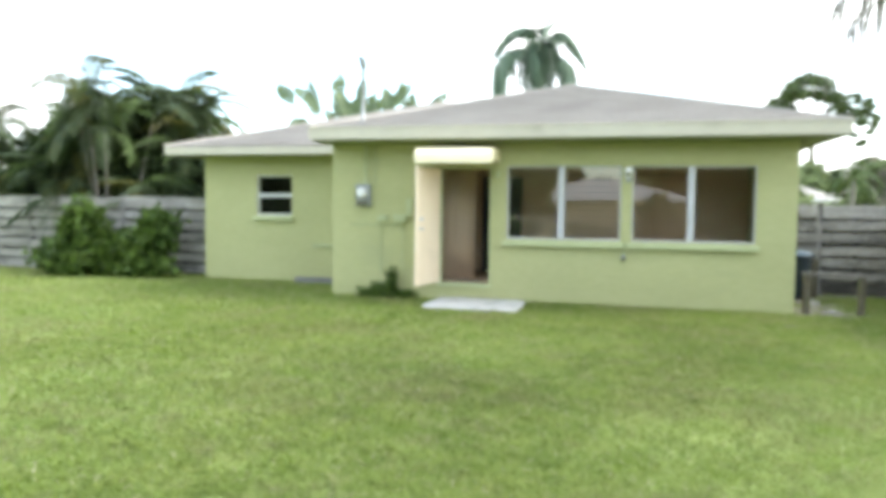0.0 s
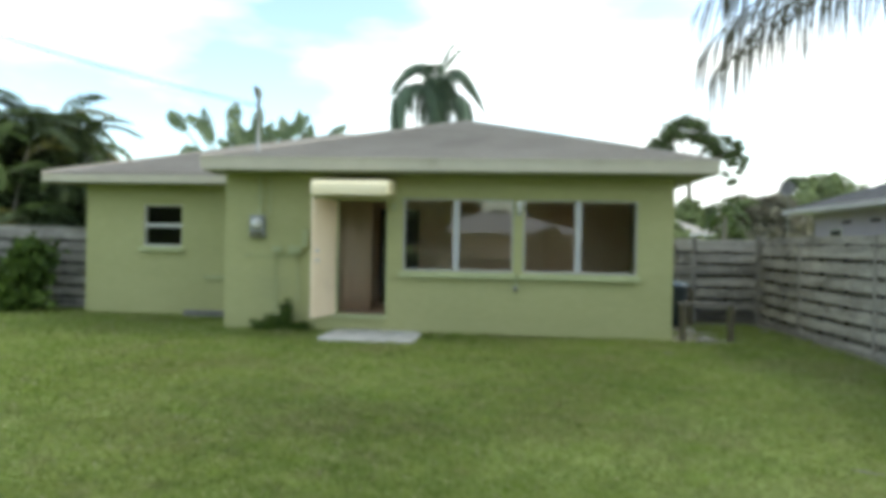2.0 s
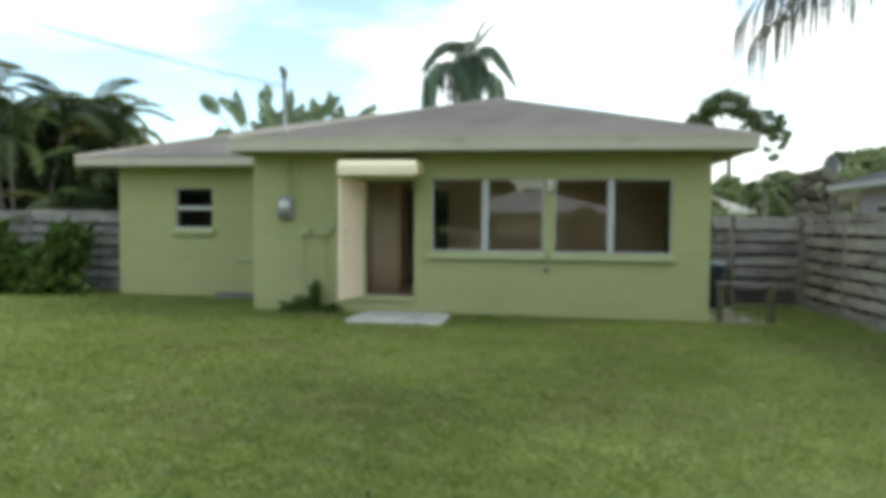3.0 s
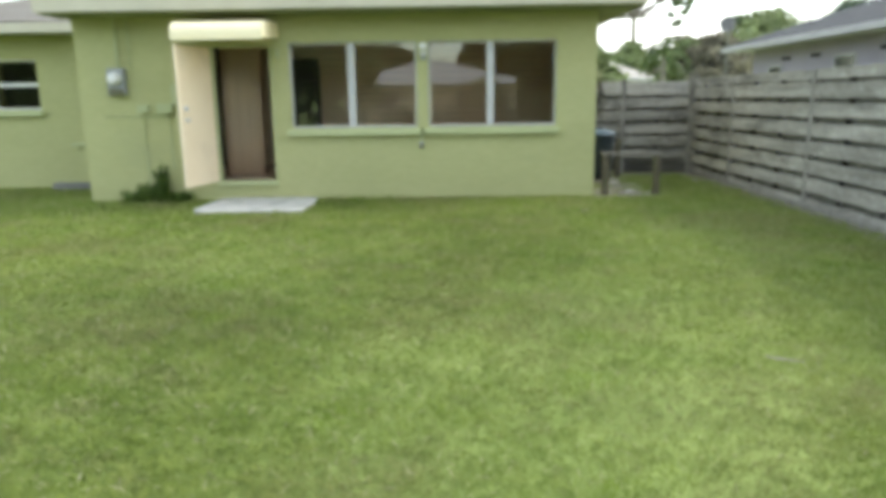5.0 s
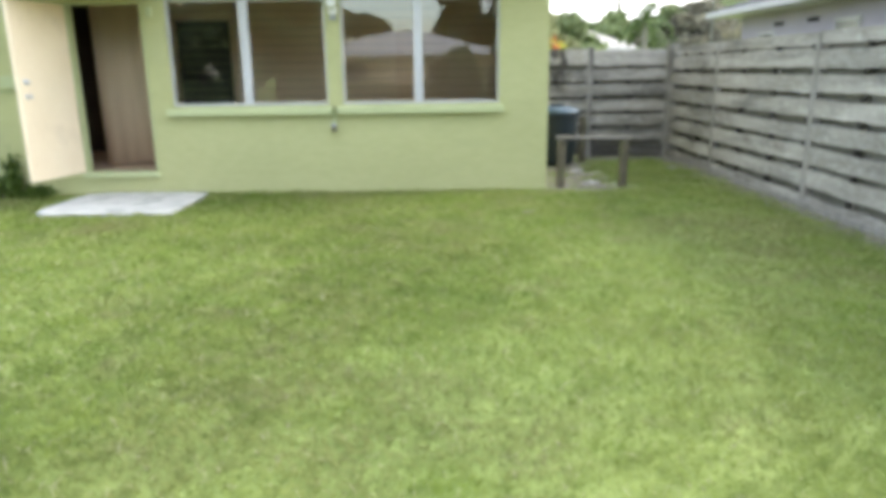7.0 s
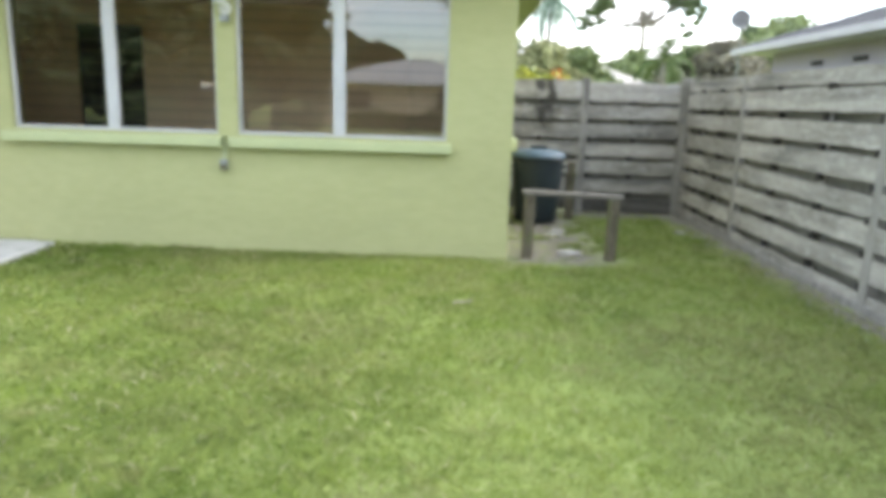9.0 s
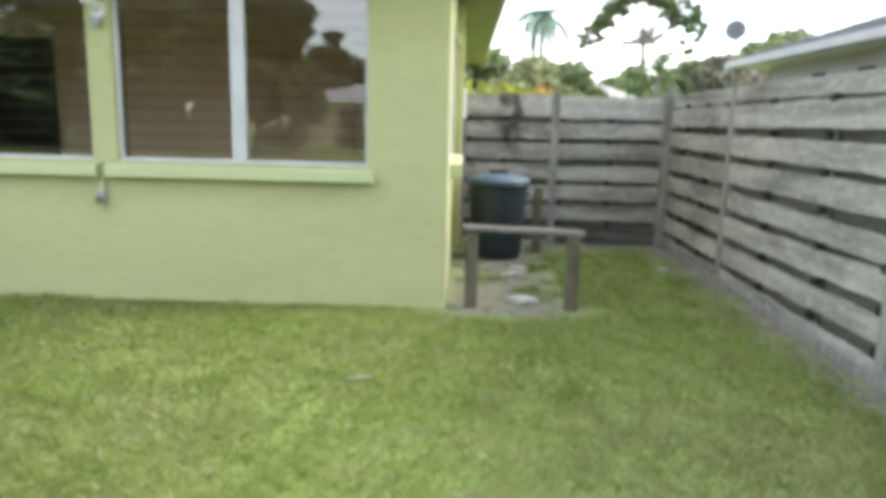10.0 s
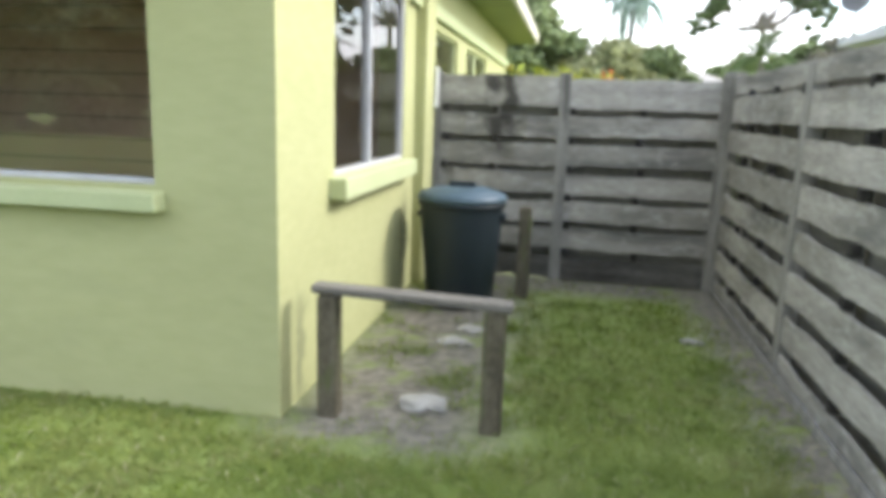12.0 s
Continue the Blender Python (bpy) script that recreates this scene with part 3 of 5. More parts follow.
def window(name, axis, a, b, z0, z1, c, out, mullions, sash=False, mat=M_ALU, sill=True, label="", louvres=False, tint=()):
    """A framed window in a wall; axis is the wall's run, c the plane of its frame, out the sign of the outward side."""
    fr = bmesh.new()
    def bar(bmx, p, q, u, v, d0=0.025, d1=0.025):
        if axis == "x":
            box(bmx, p, q, c - d0, c + d1, u, v, r=0.004)
        else:
            box(bmx, c - d0, c + d1, p, q, u, v, r=0.004)
    w = 0.027
    bar(fr, a, a + w, z0, z1)
    bar(fr, b - w, b, z0, z1)
    bar(fr, a + w, b - w, z0, z0 + w)
    bar(fr, a + w, b - w, z1 - w, z1)
    win = part(name, fr, mat, house, label)
    for mu, half in mullions:
        q = bmesh.new()
        bar(q, mu - half, mu + half, z0 + w, z1 - w, 0.03, 0.03)
        part("mullion", q, mat, win)
    edges = [a + w] + [v for mu, half in mullions for v in (mu - half, mu + half)] + [b - w]
    for k, (p, q) in enumerate(zip(edges[0::2], edges[1::2])):
        g = bmesh.new()
        rows = [(z0 + w, z1 - w)]
        if sash:
            mid = (z0 + z1) / 2
            rows = [(z0 + w, mid - 0.03), (mid + 0.03, z1 - w)]
            rail = bmesh.new()
            bar(rail, p, q, mid - 0.03, mid + 0.03)
            part("meeting_rail", rail, mat, win)
        for u, v in rows:
            g = bmesh.new()
            if axis == "x":
                poly(g, [(p, c, u), (q, c, u), (q, c, v), (p, c, v)])
            else:
                poly(g, [(c, p, u), (c, q, u), (c, q, v), (c, p, v)])
            pane = part("pane", g, M_GLASSTINT if k in tint else M_GLASS, win, "grey reflective pane" if k in tint else "")
            pane.visible_shadow = False
    if louvres:
        for p, q in zip(edges[0::2], edges[1::2]):
            n = int((z1 - z0 - 2 * w) / 0.102)
            for k in range(1, n + 1):
                g = bmesh.new()
                zz = z0 + w + 0.102 * k - 0.03
                box(g, p + 0.004, q - 0.004, c + 0.03, c + 0.045, zz - 0.003, zz + 0.002)
                part("louvre_edge", g, M_LOUVRE, win)
    if sill:
        s = bmesh.new()
        if axis == "x":
            box(s, a - 0.07, b + 0.05, c - 0.16, c + 0.03, z0 - 0.118, z0 - 0.026, r=0.012)
        else:
            box(s, min(c, c + out * 0.14), max(c, c + out * 0.14), a - 0.1, b + 0.06, z0 - 0.125, z0 - 0.002, r=0.012)
        part("sill", s, M_SILL, win, "projecting green painted sill")
    return win


WC = FY + 0.07
window("window", "x", *WIN_L, WC, -1, [(-0.765, 0.055)], label="wide aluminium sliding window", louvres=True)
window("window", "x", *WIN_R, WC, -1, [(1.335, 0.055)], label="wide aluminium sliding window", louvres=True, tint=(1,))
window("side_window", "y", *SIDE_1, XR - 0.035, 1, [(14.0, 0.02)], mat=M_ALU, tint=(0, 1))
window("side_window", "y", *SIDE_2, XR - 0.06, 1, [], mat=M_SILL)
window("side_window", "y", *SIDE_3, XR - 0.06, 1, [(18.9, 0.08)], mat=M_SILL)
window("wing_window", "x", *WING_W, WY + 0.07, -1, [], sash=True, mat=M_WHITE, label="white single-hung sash window")

# door frame, threshold and the open leaf
bm = bmesh.new()
box(bm, DOOR[0], DOOR[0] + 0.024, FY + 0.01, FY + 0.15, DOOR[2], DOOR[3])
box(bm, DOOR[1] - 0.024, DOOR[1], FY + 0.01, FY + 0.15, DOOR[2], DOOR[3])
box(bm, DOOR[0] + 0.024, DOOR[1] - 0.024, FY + 0.01, FY + 0.15, DOOR[3] - 0.024, DOOR[3])
part("door_frame", bm, M_SILL, house)
part("threshold", nbox(DOOR[0] - 0.02, DOOR[1] + 0.02, FY - 0.05, FY + 0.18, DOOR[2] - 0.05, DOOR[2] + 0.012, r=0.008), M_SILL, house)
LEAF = pose(DOOR[0] + 0.02, FY - 0.02, DOOR[2] + 0.02, 0, 0, -103)
leaf = part("door_leaf", box(bmesh.new(), 0, 0.86, -0.045, 0, 0, 2.0, r=0.004, m=LEAF), M_CREAM, house, "open cream painted flush door")
for zz in (0.96, 1.12):
    k = bmesh.new()
    q = LEAF @ Vector((0.76, 0.0, zz))
    o = (LEAF.to_3x3() @ Vector((0, 1, 0)))
    tube(k, [q, q + o * 0.03, q + o * 0.05, q + o * 0.065], [0.028, 0.014, 0.03, 0.018] if zz < 1 else [0.03, 0.03, 0.024, 0.01], 10)
    part("door_knob" if zz < 1 else "deadbolt", k, M_ALU, leaf, "small metal knob")
for zz in (0.25, 1.0, 1.75):
    k = bmesh.new()
    q = LEAF @ Vector((0, -0.02, zz))
    tube(k, [q - Vector((0, 0, 0.05)), q + Vector((0, 0, 0.05))], 0.012, 8)
    part("hinge", k, M_ALU, leaf)

# the rooms behind the openings
part("room_floor", nbox(XL + T, XR - T, FY + T, 15.5, 0.2, 0.27), M_INTFLOOR, house)
part("room_ceiling", nbox(XL + T, XR - T, FY + T, BACK - T, 2.62, 2.68), M_CEIL, house)
part("room_back_wall", nbox(-3.66, XR - T, 15.5, 15.62, 0.2, 2.62), M_INT, house)
# added dark slab stands in for the unlit hall left of the room
part("panelled_back_wall", nbox(XL + T, -3.662, 15.3, 15.62, 0.2, 2.62), M_UNLITHALL, house)
part("inner_door", nbox(-2.62, -1.78, 15.44, 15.498, 0.27, 2.3, r=0.006), M_BLACK, house, "black panelled interior door")
b = bmesh.new()
prof = [(-3.06 + 0.6 * k / 12, 13.5 + 0.16 * (k / 12) ** 2 + 0.012 * math.sin(k * 1.9)) for k in range(13)]
sheets = [[[b.verts.new((x, y + d, z)) for z in (0.275, 2.61)] for x, y in prof] for d in (0.0, 0.035)]
for k in range(12):
    for q in sheets:
        b.faces.new((q[k][0], q[k + 1][0], q[k + 1][1], q[k][1])).smooth = True
for k in (0, 12):
    b.faces.new((sheets[0][k][0], sheets[0][k][1], sheets[1][k][1], sheets[1][k][0]))
for e in (0, 1):
    for k in range(12):
        b.faces.new((sheets[0][k][e], sheets[0][k + 1][e], sheets[1][k + 1][e], sheets[1][k][e]))
bmesh.ops.recalc_face_normals(b, faces=b.faces[:])
part("entry_partition", b, M_INTPINK, house, "beige folding panel behind the open back door")
part("inner_wall_panel", nbox(0.9, 1.75, 15.42, 15.498, 0.27, 2.3, r=0.004), M_INTPINK, house)
# black wall colour gives the room behind the wing window its darkness
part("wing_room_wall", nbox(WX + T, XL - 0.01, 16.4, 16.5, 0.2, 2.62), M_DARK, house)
part("rear_room_floor", nbox(XL + T, XR - T, 15.62, BACK - T, 0.2, 0.27), M_INTFLOOR, house)

# ---- things on and by the facade ----
def awning():
    a = thing("door_awning", (-2.43, FY, 2.4), "cream metal awning with a rolled front over the back door", "awning")
    b = bmesh.new()
    x0, x1 = -3.1, -1.84
    prof = [(FY - 0.005, 2.63), (FY - 0.4, 2.625), (FY - 0.72, 2.60), (FY - 0.82, 2.565), (FY - 0.87, 2.51), (FY - 0.885, 2.44), (FY - 0.885, 2.36)]
    inner = [(y + 0.012 * min(1, k), z - 0.014) for k, (y, z) in enumerate(prof)]
    loop = prof + inner[::-1]
    ends = [[b.verts.new((x, y, z)) for y, z in loop] for x in (x0, x1)]
    for k in range(len(loop)):
        q = (k + 1) % len(loop)
        b.faces.new((ends[0][k], ends[0][q], ends[1][q], ends[1][k]))
    bmesh.ops.recalc_face_normals(b, faces=b.faces[:])
    part("hood", b, M_AWNING, a)
    for x in (x0, x1):
        e = bmesh.new()
        sx = x + (0.002 if x > -2.4 else -0.014)
        q = [(y, z) for y, z in prof] + [(FY - 0.005, 2.42)]
        u, w = [[e.verts.new((sx + d, y, z)) for y, z in q] for d in (0, 0.012)]
        e.faces.new(u)
        e.faces.new(w[::-1])
        for k in range(len(q)):
            n = (k + 1) % len(q)
            e.faces.new((u[k], w[k], w[n], u[n]))
        bmesh.ops.recalc_face_normals(e, faces=e.faces[:])
        part("end_panel", e, M_AWNING, a)
    part("front_lip", nbox(x0, x1, FY - 0.893, FY - 0.873, 2.345, 2.365, r=0.004), M_AWNING, a)


awning()


def door_slab():
    b = bmesh.new()
    random.seed(4)
    n = 26
    ring = []
    for k in range(n):
        t = 2 * math.pi * k / n
        cx, cy = math.cos(t), math.sin(t)
        e = 0.35
        px = math.copysign(abs(cx) ** e, cx) * 0.8 + random.uniform(-0.035, 0.035)
        py = math.copysign(abs(cy) ** e, cy) * 0.68 + random.uniform(-0.03, 0.03)
        ring.append((-2.08 + px, 11.78 + py))
    lo = [b.verts.new((x, y, -0.03)) for x, y in ring]
    hi = [b.verts.new((x, y, 0.036)) for x, y in ring]
    up = [b.verts.new((-2.08 + (x + 2.08) * 0.975, 11.78 + (y - 11.78) * 0.975, 0.046)) for x, y in ring]
    for q, w in ((lo, hi), (hi, up)):
        for k in range(n):
            b.faces.new((q[k], q[(k + 1) % n], w[(k + 1) % n], w[k]))
    b.faces.new(up)
    solo("door_slab", b, M_CONC, "worn grey concrete step slab below the back door", "paving slab")


door_slab()


def electric_meter():
    m = thing("electric_meter", (-4.3, FY, 1.6), "grey wall electric meter with a round glass dial", "electric meter")
    part("housing", nbox(-4.42, -4.16, FY - 0.11, FY - 0.002, 1.62, 2.02, r=0.012), M_METER, m)
    b = bmesh.new()
    tube(b, [(-4.29, FY - 0.11, 1.87), (-4.29, FY - 0.15, 1.87), (-4.29, FY - 0.2, 1.87), (-4.29, FY - 0.215, 1.87)], [0.095, 0.095, 0.085, 0.06], 18)
    part("dial_cover", b, M_WHITE, m)
    part("lower_lip", nbox(-4.4, -4.18, FY - 0.12, FY - 0.112, 1.63, 1.72, r=0.002), M_RUST, m)


electric_meter()


def conduit(name, pts, r, label, cat="conduit"):
    b = bmesh.new()
    tube(b, pts, r, 10)
    return solo(name, b, M_PIPE, label, cat)


conduit("conduit", [(-4.26, FY - 0.04, 2.02), (-4.26, FY - 0.04, SOZ)], 0.024, "green painted steel conduit above the meter")
conduit("conduit", [(-4.08, FY - 0.03, 2.02), (-4.08, FY - 0.03, SOZ)], 0.012, "thin green painted conduit on the wall")
conduit("conduit", [(-4.55, FY - 0.006, 1.3), (-3.55, FY - 0.006, 1.3)], 0.012, "thin green painted conduit on the wall")
conduit("conduit", [(-3.96, FY - 0.006, 1.36), (-3.96, FY - 0.006, 0.02)], 0.013, "thin green painted conduit running down to the ground")
conduit("conduit", [(-3.56, FY - 0.006, 1.42), (-3.56, FY - 0.006, 0.5)], 0.013, "thin green painted conduit running down the wall")


def wall_box(x, z, w, h, label):
    m = thing("junction_box", (x, FY, z), label, "junction box")
    part("box", nbox(x - w / 2, x + w / 2, FY - 0.09, FY - 0.002, z - h / 2, z + h / 2, r=0.008), M_PIPE, m)
    part("cover", nbox(x - w / 2 - 0.008, x + w / 2 + 0.008, FY - 0.1, FY - 0.09, z - h / 2 - 0.008, z + h / 2 + 0.008, r=0.004), M_PIPE, m)


wall_box(-3.93, 1.42, 0.16, 0.1, "small painted junction box on the green wall")
wall_box(-3.6, 1.42, 0.22, 0.13, "painted junction box beside the door")
wall_box(-3.42, 1.62, 0.09, 0.3, "narrow dark junction box beside the door")


def service_mast():
    m = thing("service_mast", (-4.26, FY - 0.28, SOZ), "galvanised electric service mast standing through the eave", "mast")
    b = bmesh.new()
    x, y = -4.26, FY - 0.2
    tube(b, [(x, y, SOZ + 0.03), (x, y, 4.05)], 0.03, 10)
    part("pipe", b, M_MAST, m)
    b = bmesh.new()
    tube(b, [(x, y, 4.04), (x, y, 4.1), (x - 0.02, y, 4.2), (x - 0.07, y, 4.26)], [0.04, 0.055, 0.06, 0.035], 10)
    part("weatherhead", b, M_RUST, m)
    b = bmesh.new()
    tube(b, [(x, y, 3.1), (x, y, 3.16)], 0.05, 10)
    part("roof_flashing", b, M_MAST, m)
    for k, dz in enumerate((0.0, 0.05)):
        b = bmesh.new()
        p0, p1 = Vector((x, y, 3.95 - dz)), Vector((-14.5, 3.0 + k * 0.1, 7.2))
        pts = [p0.lerp(p1, i / 16) - Vector((0, 0, 4 * 0.55 * (i / 16) * (1 - i / 16))) for i in range(17)]
        tube(b, pts, 0.006, 6)
        part("service_cable", b, M_CABLE, m, "black overhead cable")


service_mast()


def wall_lamp():
    m = thing("wall_lamp", (0.33, FY, 2.2), "white twin floodlight fitted between the two windows", "wall lamp")
    b = bmesh.new()
    tube(b, [(0.33, FY - 0.002, 2.2), (0.33, FY - 0.03, 2.2)], 0.055, 14)
    part("backplate", b, M_WHITE, m)
    b = bmesh.new()
    p, d = Vector((0.33, FY - 0.06, 2.21)), Vector((0.0, -0.75, 0.5)).normalized()
    tube(b, [p - d * 0.03, p, p + d * 0.05, p + d * 0.11, p + d * 0.125], [0.02, 0.03, 0.04, 0.065, 0.05], 14)
    part("lamp_head", b, M_WHITE, m)
    part("sensor", nbox(0.29, 0.37, FY - 0.08, FY - 0.03, 2.08, 2.14, r=0.012), M_METER, m)


wall_lamp()


def outlet_box():
    m = thing("outlet_box", (0.27, FY, 0.75), "small weathered outdoor outlet on a green pipe between the window sills", "outlet box")
    b = bmesh.new()
    tube(b, [(0.29, FY - 0.022, 1.08), (0.29, FY - 0.024, 0.96), (0.283, FY - 0.026, 0.86)], [0.02, 0.019, 0.019], 10)
    part("feed_pipe", b, M_PIPE, m, "green painted feed pipe")
    part("box", nbox(0.245, 0.31, FY - 0.06, FY - 0.002, 0.77, 0.865, r=0.012), M_METER, m)
    part("flap", nbox(0.25, 0.315, FY - 0.075, FY - 0.061, 0.765, 0.82, r=0.004), M_RUST, m)


outlet_box()


def small_fixture(x, z):
    b = nbox(x - 0.035, x + 0.035, FY - 0.05, FY - 0.002, z - 0.06, z + 0.06, r=0.012)
    solo("door_bell_box", b, M_PIPE, "small green painted box beside the back door", "wall fitting")


small_fixture(-1.86, 2.2)


def wing_utility():
    m = thing("utility_cabinet", (-5.75, WY, 0), "small green painted utility cabinet against the wing wall", "utility cabinet")
    part("body", nbox(-5.98, -5.45, WY - 0.24, WY - 0.004, 0.0, 0.76, r=0.012), M_WALL, m)
    part("lid", nbox(-6.03, -5.4, WY - 0.28, WY - 0.004, 0.762, 0.82, r=0.01), M_PIPE, m)
    part("base", nbox(-6.4, -5.3, WY - 0.36, WY - 0.242, 0.0, 0.13, r=0.01), M_DAMP, m)


wing_utility()


# ---- the side yard ----
def timber_rail():
    """Two posts and a flat rail, standing from the house corner."""
    m = thing("timber_rail", (3.52, 12.62, 0), "low weathered timber rail on two mossy posts", "rail")
    for x, w in ((3.135, 0.1), (3.93, 0.1)):
        b = nbox(x - w / 2, x + w / 2, 12.57, 12.67, -0.1, 0.605, r=0.014)
        part("post", b, M_RAIL, m)
    b = nbox(3.06, 4.01, 12.565, 12.675, 0.607, 0.648, r=0.012)
    for v in b.verts:
        v.co.z += 0.008 * math.sin(v.co.x * 9) - (v.co.x - 3.5) * 0.012
    part("rail", b, M_RAILTOP, m)


timber_rail()


def lathe(bm, prof, cx, cy, sides=24, squash=1.0):
    rings = [[bm.verts.new((cx + r * math.cos(2 * math.pi * k / sides), cy + squash * r * math.sin(2 * math.pi * k / sides), z)) for k in range(sides)] for r, z in prof]
    for q, w in zip(rings, rings[1:]):
        for k in range(sides):
            bm.faces.new((q[k], q[(k + 1) % sides], w[(k + 1) % sides], w[k])).smooth = True
    bm.faces.new(rings[0][::-1])
    bm.faces.new(rings[-1])
    return bm


def dustbin():
    cx, cy = 3.43, 14.78
    m = thing("dustbin", (cx, cy, 0), "dark green plastic dustbin with a faded lid beside the wall", "dustbin")
    part("body", lathe(bmesh.new(), [(0.25, 0.02), (0.262, 0.05), (0.305, 0.6), (0.318, 0.78), (0.318, 0.8)], cx, cy), M_BIN, m)
    part("rim", lathe(bmesh.new(), [(0.322, 0.775), (0.336, 0.78), (0.336, 0.81), (0.322, 0.815)], cx, cy), M_BIN, m)
    lid = part("lid", lathe(bmesh.new(), [(0.34, 0.818), (0.344, 0.84), (0.325, 0.868), (0.22, 0.905), (0.1, 0.918)], cx, cy), M_LID, m, "faded blue-green plastic lid")
    part("lid_handle", nbox(cx - 0.1, cx + 0.1, cy - 0.03, cy + 0.03, 0.915, 0.955, r=0.012), M_BIN, lid)
    for sx in (-1, 1):
        part("grip", nbox(cx + sx * 0.318 - 0.02, cx + sx * 0.318 + 0.02, cy - 0.07, cy + 0.07, 0.68, 0.72, r=0.01), M_BIN, m)


dustbin()


def stake(x, y, h):
    b = nbox(x - 0.05, x + 0.05, y - 0.045, y + 0.045, -0.1, h, r=0.012)
    solo("timber_stake", b, M_RAIL, "short weathered timber post in sandy soil by the fence", "post")


stake(3.9, 15.1, 0.74)


def stone(x, y, s, seed, label):
    random.seed(seed)
    b = bmesh.new()
    bmesh.ops.create_icosphere(b, subdivisions=3, radius=1)
    for v in b.verts:
        k = 1 + 0.55 * noise.noise(v.co * 1.7 + Vector((seed, 0, 0)))
        v.co = Vector((v.co.x * s * 1.5 * k, v.co.y * s * k, v.co.z * s * 0.42 * k))
    for f in b.faces:
        f.smooth = True
    solo("stone", b, M_STONE, label, "stone", at=(x, y, s * 0.2))


stone(3.56, 12.8, 0.085, 1, "pale flat stone in sandy soil under the rail")
stone(3.56, 13.8, 0.07, 2, "pale broken stone in the grass by the wall")
stone(3.63, 14.1, 0.06, 5, "pale broken stone in the grass by the wall")
stone(5.1, 14.25, 0.045, 7, "small pale stone at the foot of the fence")


# black for the shaded holes between the fence boards
M_HOLEDARK = material("hole_shade_black", (0.02, 0.019, 0.017), (0.045, 0.042, 0.037), 0.95, 5, 40, 0.3)
# darker board colour that carries the shade inside the fence gaps
M_BACKBOARD = material("gap_shade_board", (0.085, 0.083, 0.07), (0.2, 0.195, 0.165), 0.95, 2.5, 25, 0.6, 0.004, stretch=(0.6, 0.6, 4))


def fence_bays(fence, axis, c, posts, inward, top=1.79, first=0.255, dark_foot=False, stained=False, seed=1, end_post=True, gap=0.033):
    """Horizontal boards in two staggered layers between posts. axis: the fence's run; c: its line; inward: sign of the yard's side."""
    rng = random.Random(seed)
    cache = {}
    def board(length, h, name, mat=M_WOODGREY):
        key = (name, round(length, 2), round(h, 3), rng.randrange(6))
        if key not in cache:
            b = bmesh.new()
            seg = 12
            r2 = random.Random(key[3] + 5)
            prof = []
            for i in range(seg + 1):
                u = -length / 2 + length * i / seg
                o = r2.uniform(-0.011, 0.011)
                prof.append((u, -h / 2 + r2.uniform(-0.009, 0.007), h / 2 + r2.uniform(-0.011, 0.006), o))
            rows = []
            for u, lo, hi, o in prof:
                pts = [(o - 0.009, lo), (o + 0.009, lo), (o + 0.009, hi), (o - 0.009, hi)]
                rows.append([b.verts.new((u, d, z) if axis == "x" else (d, u, z)) for d, z in pts])
            for q, w in zip(rows, rows[1:]):
                for k in range(4):
                    b.faces.new((q[k], q[(k + 1) % 4], w[(k + 1) % 4], w[k]))
            b.faces.new(rows[0][::-1])
            b.faces.new(rows[-1])
            bmesh.ops.recalc_face_normals(b, faces=b.faces[:])
            cache[key] = mesh_of(name, b, mat)
        return cache[key]
    def at(u, d, z):
        return (u, c + d * inward, z) if axis == "x" else (c + d * inward, u, z)
    for p in posts if end_post else posts[:-1]:
        h = top + rng.uniform(-0.02, 0.05)
        u0, u1, v0, v1 = p - 0.05, p + 0.05, c - 0.048, c + 0.048
        b = nbox(u0, u1, v0, v1, -0.1, h, r=0.008) if axis == "x" else nbox(v0, v1, u0, u1, -0.1, h, r=0.008)
        part("post", b, M_POST, fence)
    pitch = 0.249
    # added black block, drawn where a dark hole opens beside battens and posts
    spacer = mesh_of("spacer", nbox(-0.026, 0.026, -0.026, 0.026, -0.03, 0.03, r=0.004), M_HOLEDARK)
    gaps = [first + pitch * k for k in range(8) if first + pitch * k < top - 0.12]
    levels = [0.03] + gaps + [top]
    for p, q in zip(posts, posts[1:]):
        L, mid = q - p - 0.004, (p + q) / 2
        marks = (0.33, 0.67) if q - p > 1.5 else (0.5,)
        for f in marks:
            u = p + (q - p) * f
            bb = nbox(u - 0.02, u + 0.02, c - 0.012, c + 0.012, 0.05, top - 0.03) if axis == "x" else nbox(c - 0.012, c + 0.012, u - 0.02, u + 0.02, 0.05, top - 0.03)
            part("batten", bb, M_POST, fence)
        for k, (lo, hi) in enumerate(zip(levels, levels[1:])):
            g = gap + rng.uniform(-0.007, 0.007)
            lo2, hi2 = lo + (0 if k == 0 else 0.018 if lo > 1.5 else g), hi - (0 if hi >= top else 0.018 if hi > 1.5 else g)
            o = part("board", board(L, hi2 - lo2, "board"), None, fence, at=at(mid, 0.03 + rng.uniform(-0.004, 0.004), (lo2 + hi2) / 2 + rng.uniform(-0.01, 0.01)))
            o.rotation_euler = (0, rng.uniform(-0.009, 0.009), 0) if axis == "x" else (rng.uniform(-0.008, 0.008), 0, 0)
            if stained:
                o.material_slots[0].link = "OBJECT"
                o.material_slots[0].material = M_STAINED
            if dark_foot and k == 0:
                o.material_slots[0].link = "OBJECT"
                o.material_slots[0].material = M_ROTSHADE
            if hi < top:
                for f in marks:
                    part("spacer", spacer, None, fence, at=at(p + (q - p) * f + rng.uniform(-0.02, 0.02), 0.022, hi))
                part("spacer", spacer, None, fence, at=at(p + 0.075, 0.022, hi))
